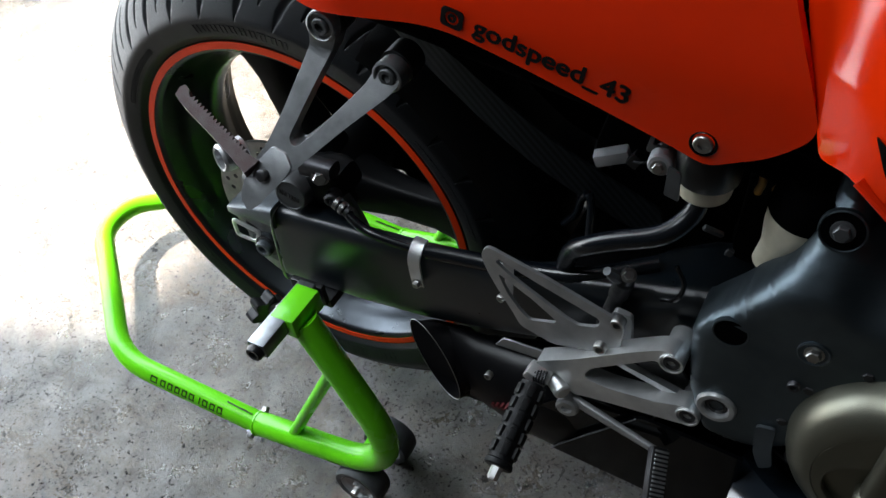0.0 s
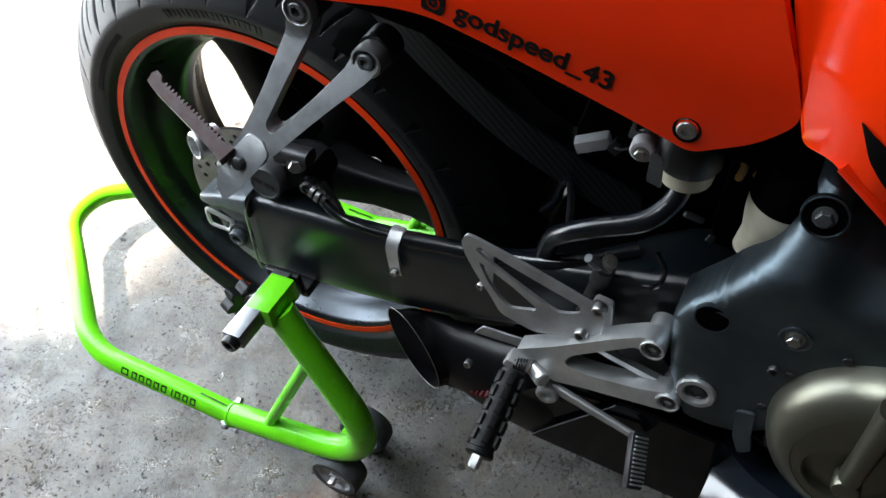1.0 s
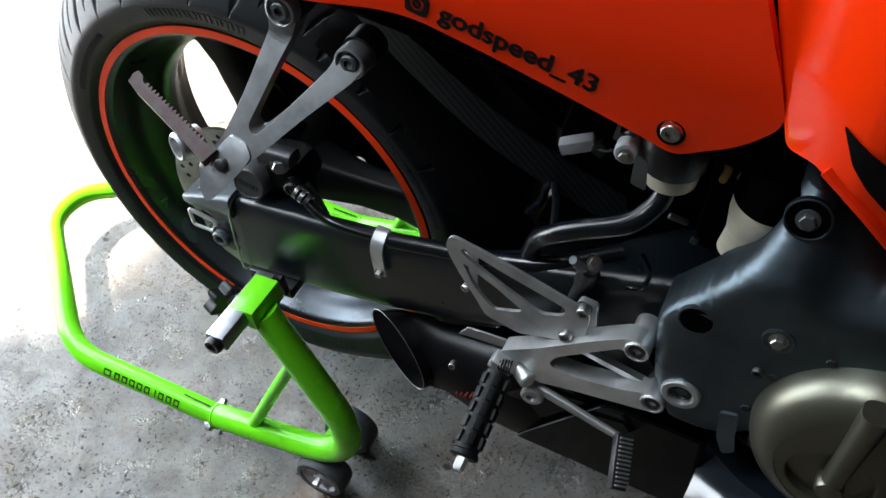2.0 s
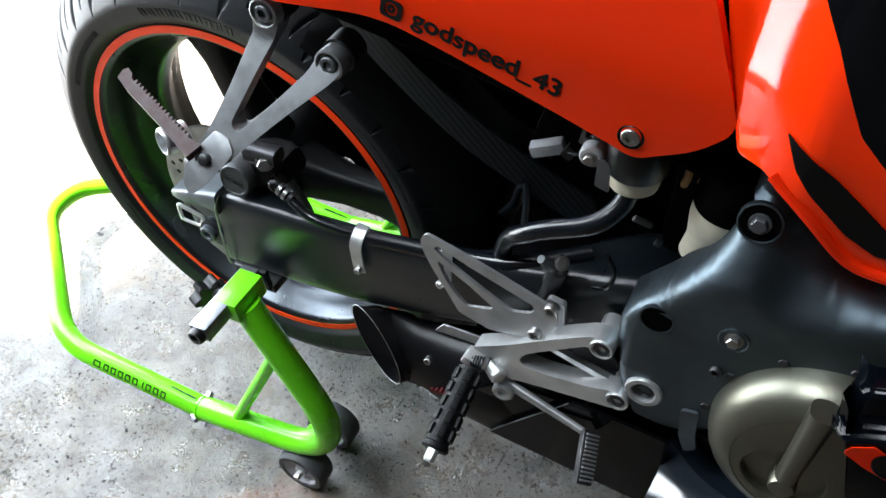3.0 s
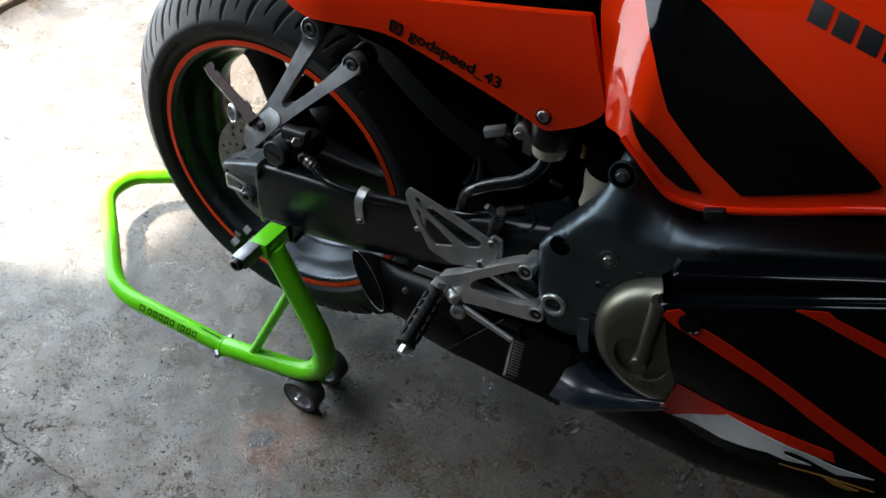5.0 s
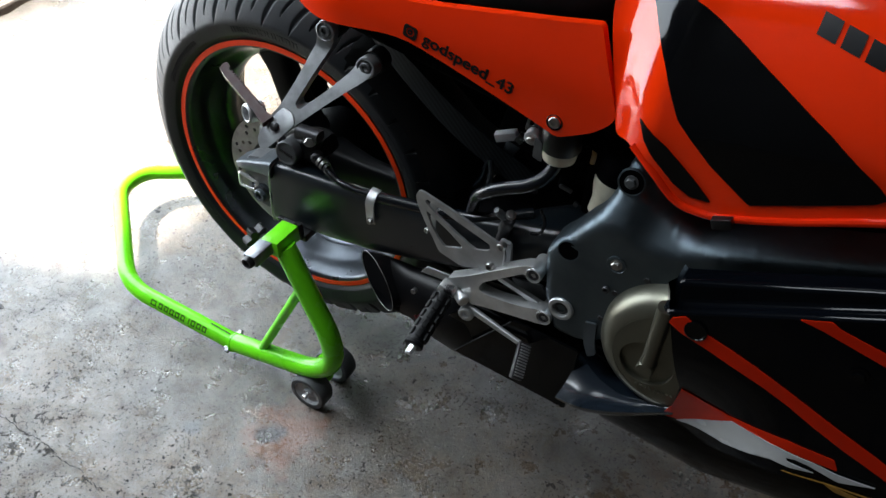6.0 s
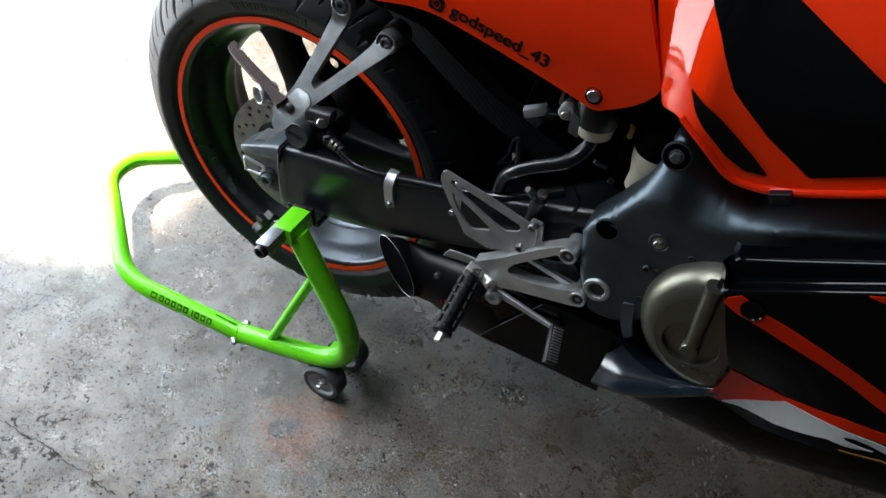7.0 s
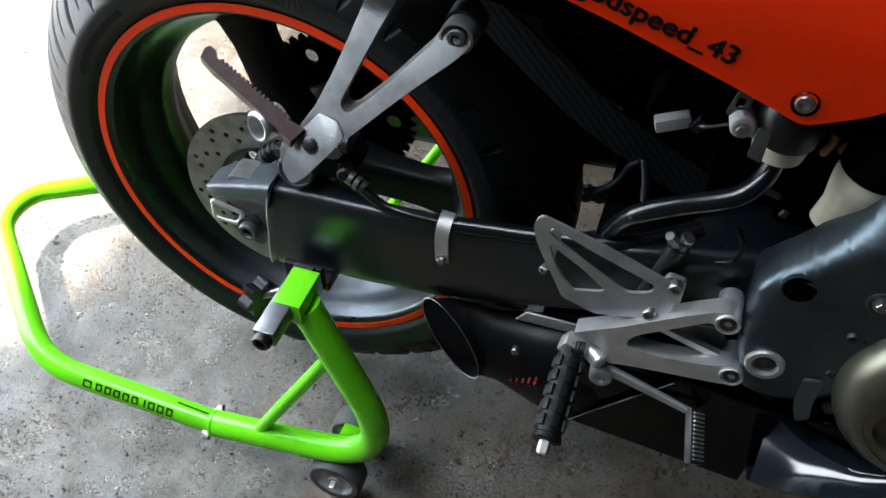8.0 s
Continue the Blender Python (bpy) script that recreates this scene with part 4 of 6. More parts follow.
# main frame: a broad cast spar with a crease, its upper face leaning in
FRAME_OUT = rounded([(0.479, 0.526), (0.4880, 0.5420), (0.5065, 0.5660), (0.5348, 0.6120), (0.5440, 0.6420), (0.5470, 0.6690), (0.5600, 0.6775), (0.5730, 0.6690), (0.5780, 0.6540), (0.5990, 0.6370), (0.6197, 0.6256), (0.6482, 0.6220), (0.6993, 0.6431), (0.8165, 0.6871), (1.06, 0.800),
                     (1.06, 0.660), (0.824, 0.560), (0.700, 0.500), (0.620, 0.480), (0.585, 0.420), (0.550, 0.395), (0.508, 0.397), (0.487, 0.450)],
                    [0.012, 0.02, 0.03, 0.03, 0.012, 0.010, 0.010, 0.010, 0.012, 0.02, 0.02, 0.02, 0.03, 0.03, 0, 0, 0.03, 0.03, 0.03, 0.02, 0.02, 0.01, 0.02])


CREASE = ((0.470, 0.500), (0.483, 0.5258), (0.4876, 0.5455), (0.4965, 0.5613), (0.5293, 0.5855), (0.5570, 0.6020), (0.5690, 0.6040), (0.5800, 0.5960), (0.5900, 0.5890), (0.6000, 0.5876), (0.6322, 0.5961), (0.6617, 0.6104), (0.7172, 0.6373), (0.7745, 0.6621), (0.8255, 0.6840), (1.08, 0.795))


def frame_depth(x, z):
    crease = float(np.interp(x, [c[0] for c in CREASE], [c[1] for c in CREASE]))
    over = z - crease
    y = -0.1565
    if over > 0:
        rise = math.sqrt(over * over + 0.0035 ** 2) - 0.0035
        lean = 0.34 + 0.94 * smooth01((x - 0.520) / 0.20)
        y += lean * rise + 0.22 * max(0.0, 0.585 - x) * smooth01(over / 0.05)
    return y


fm = panel(FRAME_OUT, rolled(frame_depth, FRAME_OUT, 0.013), 0.007, 0.035, roll=0.013)
left_fm = mirrored(fm, CY)
mframe = part("main_frame", fm, FRAME, bike, "charcoal grey textured cast frame spar", 60)
part("left_spar", left_fm, FRAME, mframe, "", 60)
# Black disc painted in for the shade inside the bolt recess.
part("recess_shade", lathe([(0.0146, 0.0), (0.0, 0.0002)], (0.5590, -0.1344, 0.6585), (0, -1, 0.25), 30), SHADE_BLACK, mframe)
hex_bolt("frame_bolt", (0.5590, -0.1345, 0.6585), (0, -1, 0.22), 0.0062, mframe, CAST, 0.006, "grey hexagon frame bolt")
part("bolt_recess", lathe([(0.0165, -0.004), (0.0165, 0.0010), (0.0155, 0.0014), (0.0148, 0.0), (0.0, -0.0002)], (0.5590, -0.1340, 0.6585), (0, -1, 0.25), 40), FRAME, mframe)
part("pivot_collar", lathe([(0.0175, -0.006), (0.0175, 0.004), (0.0160, 0.0058), (0.0120, 0.0058), (0.0105, 0.0045), (0.0095, -0.003), (0.0, -0.003)], (0.516, -0.155, 0.446), (0, -1, 0.05), 40), SILVER, mframe, "silver swingarm pivot collar")
part("pivot_plug", lathe([(0.0095, -0.004), (0.0092, 0.001), (0.006, 0.0016), (0.0055, -0.001), (0, -0.001)], (0.516, -0.156, 0.446), (0, -1, 0.05), 24), DARK_STEEL, mframe)
part("bolt_seat", lathe([(0.0125, -0.004), (0.0125, 0.0012), (0.0115, 0.0018), (0.0100, 0.0006), (0.0, 0.0004)], (0.5712, -0.1565, 0.5539), (0, -1, 0.05), 36), FRAME, mframe)
hex_bolt("engine_bolt", (0.5712, -0.1565, 0.5539), (0, -1, 0.1), 0.0056, mframe, STEEL, 0.006, "bright hexagon bolt in a round seat")
part("blind_hole", lathe([(0.0150, -0.003), (0.0150, 0.0004), (0.0142, 0.0009), (0.0132, 0.0006), (0.0130, -0.003), (0.0, -0.003)], (0.5100, -0.1565, 0.5440), (0, -1, 0.05), 36), FRAME, mframe)
# No hole is cut; a black disc gives the shade of its depth.
part("hole_shade", lathe([(0.0130, 0.0), (0.0, 0.0002)], (0.5100, -0.1568, 0.5440), (0, -1, 0.05), 30), SHADE_BLACK, mframe)
socket_bolt("small_bolt", (0.5666, -0.1565, 0.5101), (0, -1, 0), 0.0050, mframe, DARK_STEEL, 0.004)
weldpts = [(0.836 + 0.004 * math.sin(k * 0.4), -0.141 - 0.001 * (k % 2), 0.690 + 0.0045 * k) for k in range(9)]
bm = bmesh.new()
for p in weldpts:
    bmesh.ops.create_uvsphere(bm, u_segments=12, v_segments=8, radius=1, matrix=Matrix.Translation(p) @ Matrix.Diagonal((0.006, 0.004, 0.0034, 1)))
part("weld_bead", bm, CAST, mframe, "rippled weld bead on the frame")

# engine block and dark inner mass
eng = bmesh.new()
block((0.70, CY, 0.47), (0.34, 0.24, 0.26), (0, 12, 0), 0.03, eng)
block((0.62, CY, 0.36), (0.36, 0.22, 0.18), (0, 0, 0), 0.03, eng)
block((0.90, CY, 0.60), (0.30, 0.22, 0.24), (0, -20, 0), 0.03, eng)
block((0.56, CY, 0.62), (0.16, 0.17, 0.20), (0, 0, 0), 0.02, eng)
engine = part("engine", eng, SHADE_BLACK, bike, "black engine cases behind the frame", 40)
COVX, COVZ = 0.6685, 0.4670
shell = lathe([(0.0955, -0.03), (0.0955, 0.006), (0.0945, 0.0150), (0.0922, 0.0230), (0.0885, 0.0295), (0.0840, 0.0345), (0.0785, 0.0380), (0.0730, 0.0396), (0.0700, 0.0400)], (COVX, -0.150, COVZ), (0, -1, 0), 96)
bmesh.ops.delete(shell, geom=[f for f in shell.faces if len(f.verts) > 4], context="FACES_ONLY")
join(shell, plate(circle2(COVX, COVZ, 0.0700, 96), [circle2(0.6440, 0.4520, 0.0335, 48)], -0.1900, -0.1800, 0.0008))
cover = part("clutch_cover", shell, BRONZE, engine, "bronze coloured clutch cover with a round pocket", 30)
part("cover_pocket", lathe([(0.0345, -0.002), (0.0345, 0.0), (0.0, 0.0)], (0.6440, -0.1835, 0.4520), (0, -1, 0), 40), BRONZE, cover)
part("cover_flange", lathe([(0.1040, -0.03), (0.1040, -0.004), (0.1015, 0.002), (0.0960, 0.004), (0.080, 0.004)], (COVX + 0.010, -0.152, COVZ + 0.012), (0, -1, 0), 96), BRONZE, engine, "", 40)
rib = loft([ring_rect((0.6455 + 0.002 * s, -0.190 - 0.002 * s, 0.452 + 0.104 * s), (1, 0, 0), (0, 1, 0), 0.017 + 0.005 * s, 0.022, 2.6, 20) for s in (0, 0.25, 0.5, 0.75, 1.0)])
part("cover_rib", rib, BRONZE, engine, "", 60)
part("cover_boss", lathe([(0.0112, -0.02), (0.0112, 0.006), (0.010, 0.0085), (0.007, 0.009), (0.0, 0.009)], (0.6455, -0.192, 0.4500), (0, -1, 0.03), 32), BRONZE, engine, "", 50)
for k in range(7):
    a = radians(95 + 30 * k)
    hex_bolt("cover_bolt", (COVX + 0.100 * math.cos(a), -0.152, COVZ + 0.100 * math.sin(a)), (0, -1, 0), 0.0045, engine, DARK_STEEL, 0.006)
bars = bmesh.new()
for k in range(9):
    block((0.640 + 0.0056 * k, -0.1915, 0.412 + 0.0006 * k), (0.0030, 0.003, 0.0046), (0, 0, 0), 0, bars)
part("cover_lettering", bars, BRONZE, engine)

# tail panel
TAIL_OUT = rounded([(-0.02, 0.790), (0.060, 0.738), (0.110, 0.7165), (0.1731, 0.7250), (0.2250, 0.7335), (0.2560, 0.7335), (0.3149, 0.7198), (0.3593, 0.7075), (0.403, 0.6955), (0.4421, 0.6835), (0.4600, 0.6775), (0.5040, 0.7020), (0.5255, 0.7270), (0.5150, 0.7560), (0.4830, 0.8200),
                    (0.440, 0.812), (0.275, 0.784), (0.165, 0.775), (0.060, 0.805)],
                   [0.0, 0.02, 0.03, 0.03, 0.02, 0.02, 0.03, 0.03, 0.02, 0.02, 0.010, 0.016, 0.012, 0.02, 0.006, 0.01, 0.02, 0.02, 0.0])


def tail_depth(x, z):
    y = -0.1315 + 0.10 * smooth01((0.16 - x) / 0.22) * 0.5
    y += 1.2 * max(0.0, z - 0.745) ** 1.6
    y += 0.35 * max(0.0, 0.715 - z - 0.10 * (x - 0.3)) ** 1.5 * 0.4
    return y


tp = panel(TAIL_OUT, tail_depth, 0.010, 0.012, 0, 0.003)
left_tp = mirrored(tp, CY)
tail = part("tail_panel", tp, ORANGE, bike, "glossy orange tail fairing with black lettering", 60)
part("left_panel", left_tp, ORANGE, tail, "", 60)
socket_bolt("panel_bolt", (0.4550, -0.1308, 0.6966), (0, -1, 0.05), 0.0072, tail, STEEL, 0.0032, "socket bolt in the panel corner")
# Black ring stands in for the shaded rim of the countersunk recess.
part("recess_ring", lathe([(0.0102, -0.006), (0.0102, 0.0002), (0.0098, 0.0005), (0.0075, -0.0005)], (0.4550, -0.1318, 0.6966), (0, -1, 0.05), 32), BLACK_GLOSS, tail)

def lettering(text, size, start, angle, depth, lift, bold, width):
    """Flat letters laid on a curved side, reading along +x."""
    cu = bpy.data.curves.new("text", "FONT")
    cu.body, cu.size, cu.offset = text, size, bold
    ob = bpy.data.objects.new("text", cu)
    scene.collection.objects.link(ob)
    bpy.context.view_layer.update()
    me = bpy.data.meshes.new_from_object(ob.evaluated_get(bpy.context.evaluated_depsgraph_get()))
    bpy.data.objects.remove(ob)
    bm = bmesh.new()
    bm.from_mesh(me)
    bpy.data.meshes.remove(me)
    bmesh.ops.remove_doubles(bm, verts=bm.verts, dist=1e-6)
    c, s = math.cos(radians(angle)), math.sin(radians(angle))
    wide = width / max(v.co.x for v in bm.verts)
    for v in bm.verts:
        v.co.x *= wide
        x, z = start[0] + v.co.x * c - v.co.y * s, start[1] + v.co.x * s + v.co.y * c
        v.co = Vector((x, depth(x, z) - lift, z))
    bmesh.ops.recalc_face_normals(bm, faces=bm.faces)
    if sum(f.normal.y * f.calc_area() for f in bm.faces) > 0:
        bmesh.ops.reverse_faces(bm, faces=bm.faces[:])
    return bm


words = bmesh.new()
for dx, dz, up in ((0.0, 0.0, 0.0007), (0.00075, 0.0, 0.0008), (-0.00075, 0.0, 0.0009), (0.0, 0.0006, 0.0010), (0.0, -0.0006, 0.0011)):
    join(words, lettering("godspeed_43", 0.0208, (0.2762 + dx, 0.7385 + dz), -12.1, tail_depth, up, 0.0, 0.1235))
part("lettering", words, BLACK_DECAL, tail, "black vinyl lettering")
icon = plate(rounded([(0.2485, 0.740), (0.2665, 0.7365), (0.2695, 0.7525), (0.2515, 0.756)], 0.004), [circle2(0.259, 0.7463, 0.0058, 20)], -0.1324, -0.1312, 0)
join(icon, plate(circle2(0.259, 0.7463, 0.0036, 18), [circle2(0.259, 0.7463, 0.0014, 10)], -0.1324, -0.1312, 0))
part("round_emblem", icon, BLACK_DECAL, tail, "black rounded-square sticker with a ring")

# seat between tail and tank
seat = loft([ring_rect((x, CY, z), (0, 1, 0), (0, 0, 1), w, h, 3.2, 32) for x, z, w, h in ((-0.10, 0.850, 0.10, 0.05), (0.05, 0.815, 0.15, 0.07), (0.18, 0.792, 0.20, 0.06), (0.32, 0.800, 0.225, 0.07), (0.44, 0.820, 0.225, 0.08), (0.505, 0.850, 0.19, 0.09))])
part("seat", seat, SEAT, bike, "black textured vinyl seat", 60)
under = loft([ring_rect((x, CY, z), (0, 1, 0), (0, 0, 1), w, h, 4, 24) for x, z, w, h in ((0.02, 0.765, 0.10, 0.05), (0.15, 0.745, 0.19, 0.05), (0.30, 0.742, 0.20, 0.05), (0.48, 0.735, 0.20, 0.09))])
part("undertray", under, PLASTIC, bike, "black plastic undertray", 50)

# fuel tank: two bulging halves meeting on top
TANK_OUT = rounded([(0.480, 0.900), (0.482, 0.835), (0.496, 0.797), (0.513, 0.757), (0.529, 0.7155), (0.5519, 0.7234), (0.5865, 0.7052), (0.6165, 0.6830), (0.6409, 0.6795), (0.6704, 0.6870), (0.7277, 0.7142), (0.8036, 0.7548), (0.95, 0.830), (1.06, 0.875), (1.06, 0.955), (0.85, 0.965), (0.65, 0.950), (0.53, 0.935)],
                   [0.01, 0.02, 0.02, 0.02, 0.006, 0.01, 0.02, 0.014, 0.01, 0.02, 0.03, 0.03, 0.02, 0, 0.02, 0.02, 0.02, 0.02])


def tank_depth(x, z):
    y = -0.112 - 0.056 * smooth01((x - 0.485) / 0.095) - 0.014 * smooth01((x - 0.560) / 0.22) - 0.008 * smooth01((x - 0.70) / 0.2)
    low = 0.665 + 0.42 * max(0.0, x - 0.66)
    y += 0.55 * max(0.0, (0.020 - (z - low)) / 0.020) ** 2 * 0.018
    up = z - (0.760 + 0.25 * max(0.0, x - 0.60))
    if up > 0:
        y += 2.6 * up * up + 0.12 * up
    return y


tk = panel(TANK_OUT, tank_depth, 0.010, 0.008, 0, 0.003)
left_tk = mirrored(tk, CY)
tank = part("fuel_tank", tk, ORANGE, bike, "glossy orange fuel tank with black stripes", 70)
part("left_half", left_tk, ORANGE, tank, "", 70)
top = bmesh.new()
rows = []
for k in range(25):
    x = 0.49 + 0.57 * k / 24
    e = tank_depth(x, 0.925) + 0.004
    rows.append([top.verts.new((x, e + (2 * (CY - e)) * j / 10, 0.917 + 0.045 * math.sin(math.pi * j / 10) ** 0.7)) for j in range(11)])
for a, b in zip(rows, rows[1:]):
    for j in range(10):
        top.faces.new((a[j], b[j], b[j + 1], a[j + 1]))
part("tank_top", top, ORANGE, tank, "", 70)
STRIPE = [(0.4933, 0.8857), (0.5097, 0.8691), (0.5328, 0.8548), (0.5670, 0.8184), (0.5956, 0.7765), (0.6410, 0.7422), (0.6890, 0.7170), (0.7447, 0.7470), (0.7932, 0.7738), (0.8014, 0.7828), (0.7893, 0.7922), (0.7347, 0.8202), (0.6795, 0.8428), (0.6266, 0.8625), (0.5827, 0.8765), (0.5403, 0.8846), (0.5213, 0.9006)]
part("tank_stripe", panel(rounded(STRIPE, 0.003), tank_depth, 0.012, 0.0008, 0.0016), BLACK_GLOSS, tank, "black stripe on the tank")
VENT = rounded([(0.5554, 0.7611), (0.5678, 0.7394), (0.5817, 0.7253), (0.6091, 0.7050), (0.6303, 0.6970), (0.6531, 0.7010), (0.6307, 0.7184), (0.5929, 0.7435)], 0.003)
part("tank_stripe", panel(VENT, tank_depth, 0.012, 0.0008, 0.0016), BLACK_GLOSS, tank, "small black flash below the stripe")
part("tank_rail", tube(curve_through([(x, tank_depth(x, z) - 0.001, z) for x, z in ((0.5559, 0.7248), (0.5865, 0.7074), (0.6163, 0.6849), (0.6410, 0.6823), (0.6704, 0.6897), (0.7277, 0.7164), (0.8036, 0.7568), (0.9593, 0.8264))], 6), 0.0042, 10), RED, tank)
part("tank_clip", block((0.672, -0.188, 0.6925), (0.022, 0.010, 0.012), (0, -24, 0), 0.002), PLASTIC, tank)
bars = bmesh.new()
for k in range(5):
    x, z = 0.697 + 0.0235 * k, 0.8965 - 0.0024 * k
    join(bars, panel([(x - 0.0092, z - 0.0078), (x + 0.0092, z - 0.0096), (x + 0.0092, z + 0.0076), (x - 0.0092, z + 0.0094)], tank_depth, 0.006, 0.0006, 0.0010))
part("tank_emblem", bars, BLACK_DECAL, tank, "black maker's mark as plain bars")

# side fairing
FAIR_OUT = rounded([(0.6575, 0.5948), (0.709, 0.6220), (0.823, 0.6825), (1.06, 0.8081), (1.06, 0.44), (0.9276, 0.4638), (0.8920, 0.4519), (0.8060, 0.4228), (0.7379, 0.3696), (0.6885, 0.3800), (0.6985, 0.4200), (0.6945, 0.4703), (0.6768, 0.5408)],
                   [0.001, 0, 0, 0, 0, 0.02, 0.02, 0.02, 0.02, 0.008, 0.02, 0.03, 0.02])


def fair_depth(x, z):
    y = -0.240
    y += 0.055 * smooth01((0.56 - z + 0.12 * (x - 0.7)) / 0.22) * (1 - smooth01((x - 0.70) / 0.14))
    return y


fp = panel(FAIR_OUT, fair_depth, 0.008, 0.016, 0, 0.002)
# the stepped band along its upper edge
band = bmesh.new()
rows = []
for k in range(61):
    x = 0.6475 + 0.4125 * (k / 60) ** 1.6
    low = 0.6035 + 0.53 * (x - 0.674)
    high = float(np.interp(x, (0.6475, 0.656, 0.709, 0.823, 1.06), (0.6225, 0.630, 0.6545, 0.7090, 0.815)))
    turn_in = 0.014 * (1 - min(1.0, (x - 0.6475) / 0.013)) ** 2
    section = ((0.012, low - 0.004), (0.0, low - 0.001), (0.0005, low + 0.0010), (0.0030, low + 0.0030), (0.0075, low + 0.0045), (0.0120, low + 0.0058), (0.0142, low + 0.0080), (0.0150, low + 0.0115),
               (0.0150, high - 0.0060), (0.0156, high - 0.0030), (0.0180, high - 0.0008), (0.0220, high), (0.0400, high - 0.001))
    rows.append([band.verts.new((x + 0.2 * turn_in * (j / 12), -0.240 + y + turn_in, z)) for j, (y, z) in enumerate(section)])
for a, b in zip(rows, rows[1:]):
    for k in range(len(a) - 1):
        band.faces.new((a[k], a[k + 1], b[k + 1], b[k]))
bmesh.ops.recalc_face_normals(band, faces=band.faces)
join(fp, band)
left_fp = mirrored(fp, CY)
fair = part("side_fairing", fp, NAVY_GLOSS, bike, "glossy black side fairing with red-orange and white flashes", 70)
part("left_fairing", left_fp, NAVY_GLOSS, fair, "", 70)


def flash(name, pts, mat, label, lift=0.0016):
    return part(name, panel(rounded(pts, 0.002), fair_depth, 0.012, 0.0008, lift), mat, fair, label)


flash("fairing_flash", [(0.6594, 0.5843), (0.6618, 0.5927), (0.6742, 0.6024), (0.7016, 0.5895), (0.7273, 0.5836), (0.7624, 0.5730), (0.7942, 0.5618), (0.8282, 0.5488), (0.8619, 0.5363), (0.8967, 0.5244), (0.9362, 0.5087), (0.9448, 0.4876), (0.9057, 0.5011), (0.8708, 0.5121), (0.8364, 0.5252), (0.8012, 0.5402), (0.7691, 0.5514), (0.7339, 0.5612), (0.7013, 0.5705), (0.6765, 0.5763)], RED, "red-orange diagonal flash")
flash("fairing_flash", [(0.7754, 0.6583), (0.8032, 0.6712), (0.8119, 0.6659), (0.8516, 0.6603), (0.9028, 0.6496), (0.9093, 0.6342), (0.8577, 0.6447), (0.8177, 0.6522), (0.7984, 0.6561)], RED, "red-orange diagonal flash")
flash("fairing_flash", [(0.6952, 0.4746), (0.7266, 0.4687), (0.7513, 0.4704), (0.8178, 0.4896), (0.8671, 0.4935), (0.8751, 0.4792), (0.8514, 0.4773), (0.8154, 0.4740), (0.7565, 0.4661), (0.7706, 0.4603), (0.7089, 0.3892), (0.6996, 0.3867), (0.6803, 0.3809), (0.6900, 0.4148), (0.6956, 0.4486)], RED, "red-orange lower flash")
flash("fairing_flash", [(0.6998, 0.3858), (0.7092, 0.3876), (0.7710, 0.4591), (0.7568, 0.4648), (0.8157, 0.4730), (0.8518, 0.4763), (0.8772, 0.4752), (0.9151, 0.4812), (0.8812, 0.4644), (0.8470, 0.4691), (0.8183, 0.4677), (0.8061, 0.4563), (0.8295, 0.4603), (0.8568, 0.4617), (0.8305, 0.4519), (0.7884, 0.4431), (0.7612, 0.4107)], WHITE_PAINT, "white pointed flash", 0.0026)
flash("fairing_pinstripe", [(0.8268, 0.4422), (0.8737, 0.4551), (0.9203, 0.4634), (0.9209, 0.4619), (0.8743, 0.4536), (0.8271, 0.4412)], AMBER, "thin yellow pinstripe", 0.0026)
flash("fairing_pinstripe", [(0.8667, 0.4544), (0.9091, 0.4559), (0.8991, 0.4495), (0.8836, 0.4477)], AMBER, "thin yellow pinstripe", 0.0034)
# Closed black disc in place of a hole; its colour is the shade inside.
part("fairing_hole_disc", lathe([(0.0125, -0.002), (0.0125, 0.0016), (0.0112, 0.0022), (0.0105, 0.0012), (0.0, 0.0010)], (0.6890, fair_depth(0.6890, 0.5884) - 0.001, 0.5884), (0, -1, 0.05), 28), BLACK_GLOSS, fair)
hex_bolt("fairing_bolt", (0.8461, fair_depth(0.8461, 0.6201) - 0.001, 0.6201), (0, -1, 0), 0.007, fair, BLACK_GLOSS, 0.005)
# the rear lip turned in behind the clutch cover
lip = bmesh.new()
rows = []
for x, z in [(0.646, 0.622), (0.651, 0.600), (0.657, 0.585), (0.6768, 0.5408), (0.686, 0.508), (0.6945, 0.470)]:
    y = fair_depth(x, z)
    rows.append([lip.verts.new(p) for p in ((x + 0.004, y + 0.004, z), (x - 0.002, y + 0.016, z), (x + 0.004, y + 0.034, z - 0.004), (x + 0.015, y + 0.050, z - 0.014))])
for a, b in zip(rows, rows[1:]):
    for k in range(3):
        lip.faces.new((a[k], a[k + 1], b[k + 1], b[k]))
part("fairing_lip", lip, NAVY_GLOSS, fair, "", 70)
# the scooped lower end of the fairing under the clutch cover
brim = curve_through([(0.550, -0.140, 0.363), (0.580, -0.160, 0.360), (0.606, -0.172, 0.362), (0.630, -0.180, 0.368), (0.665, -0.182, 0.385), (0.693, -0.187, 0.411)], 6)
edge = curve_through([(0.546, -0.200, 0.329), (0.578, -0.205, 0.337), (0.607, -0.208, 0.352), (0.640, -0.205, 0.369), (0.671, -0.200, 0.386), (0.697, -0.196, 0.400)], 6)
bm = bmesh.new()
rows = []
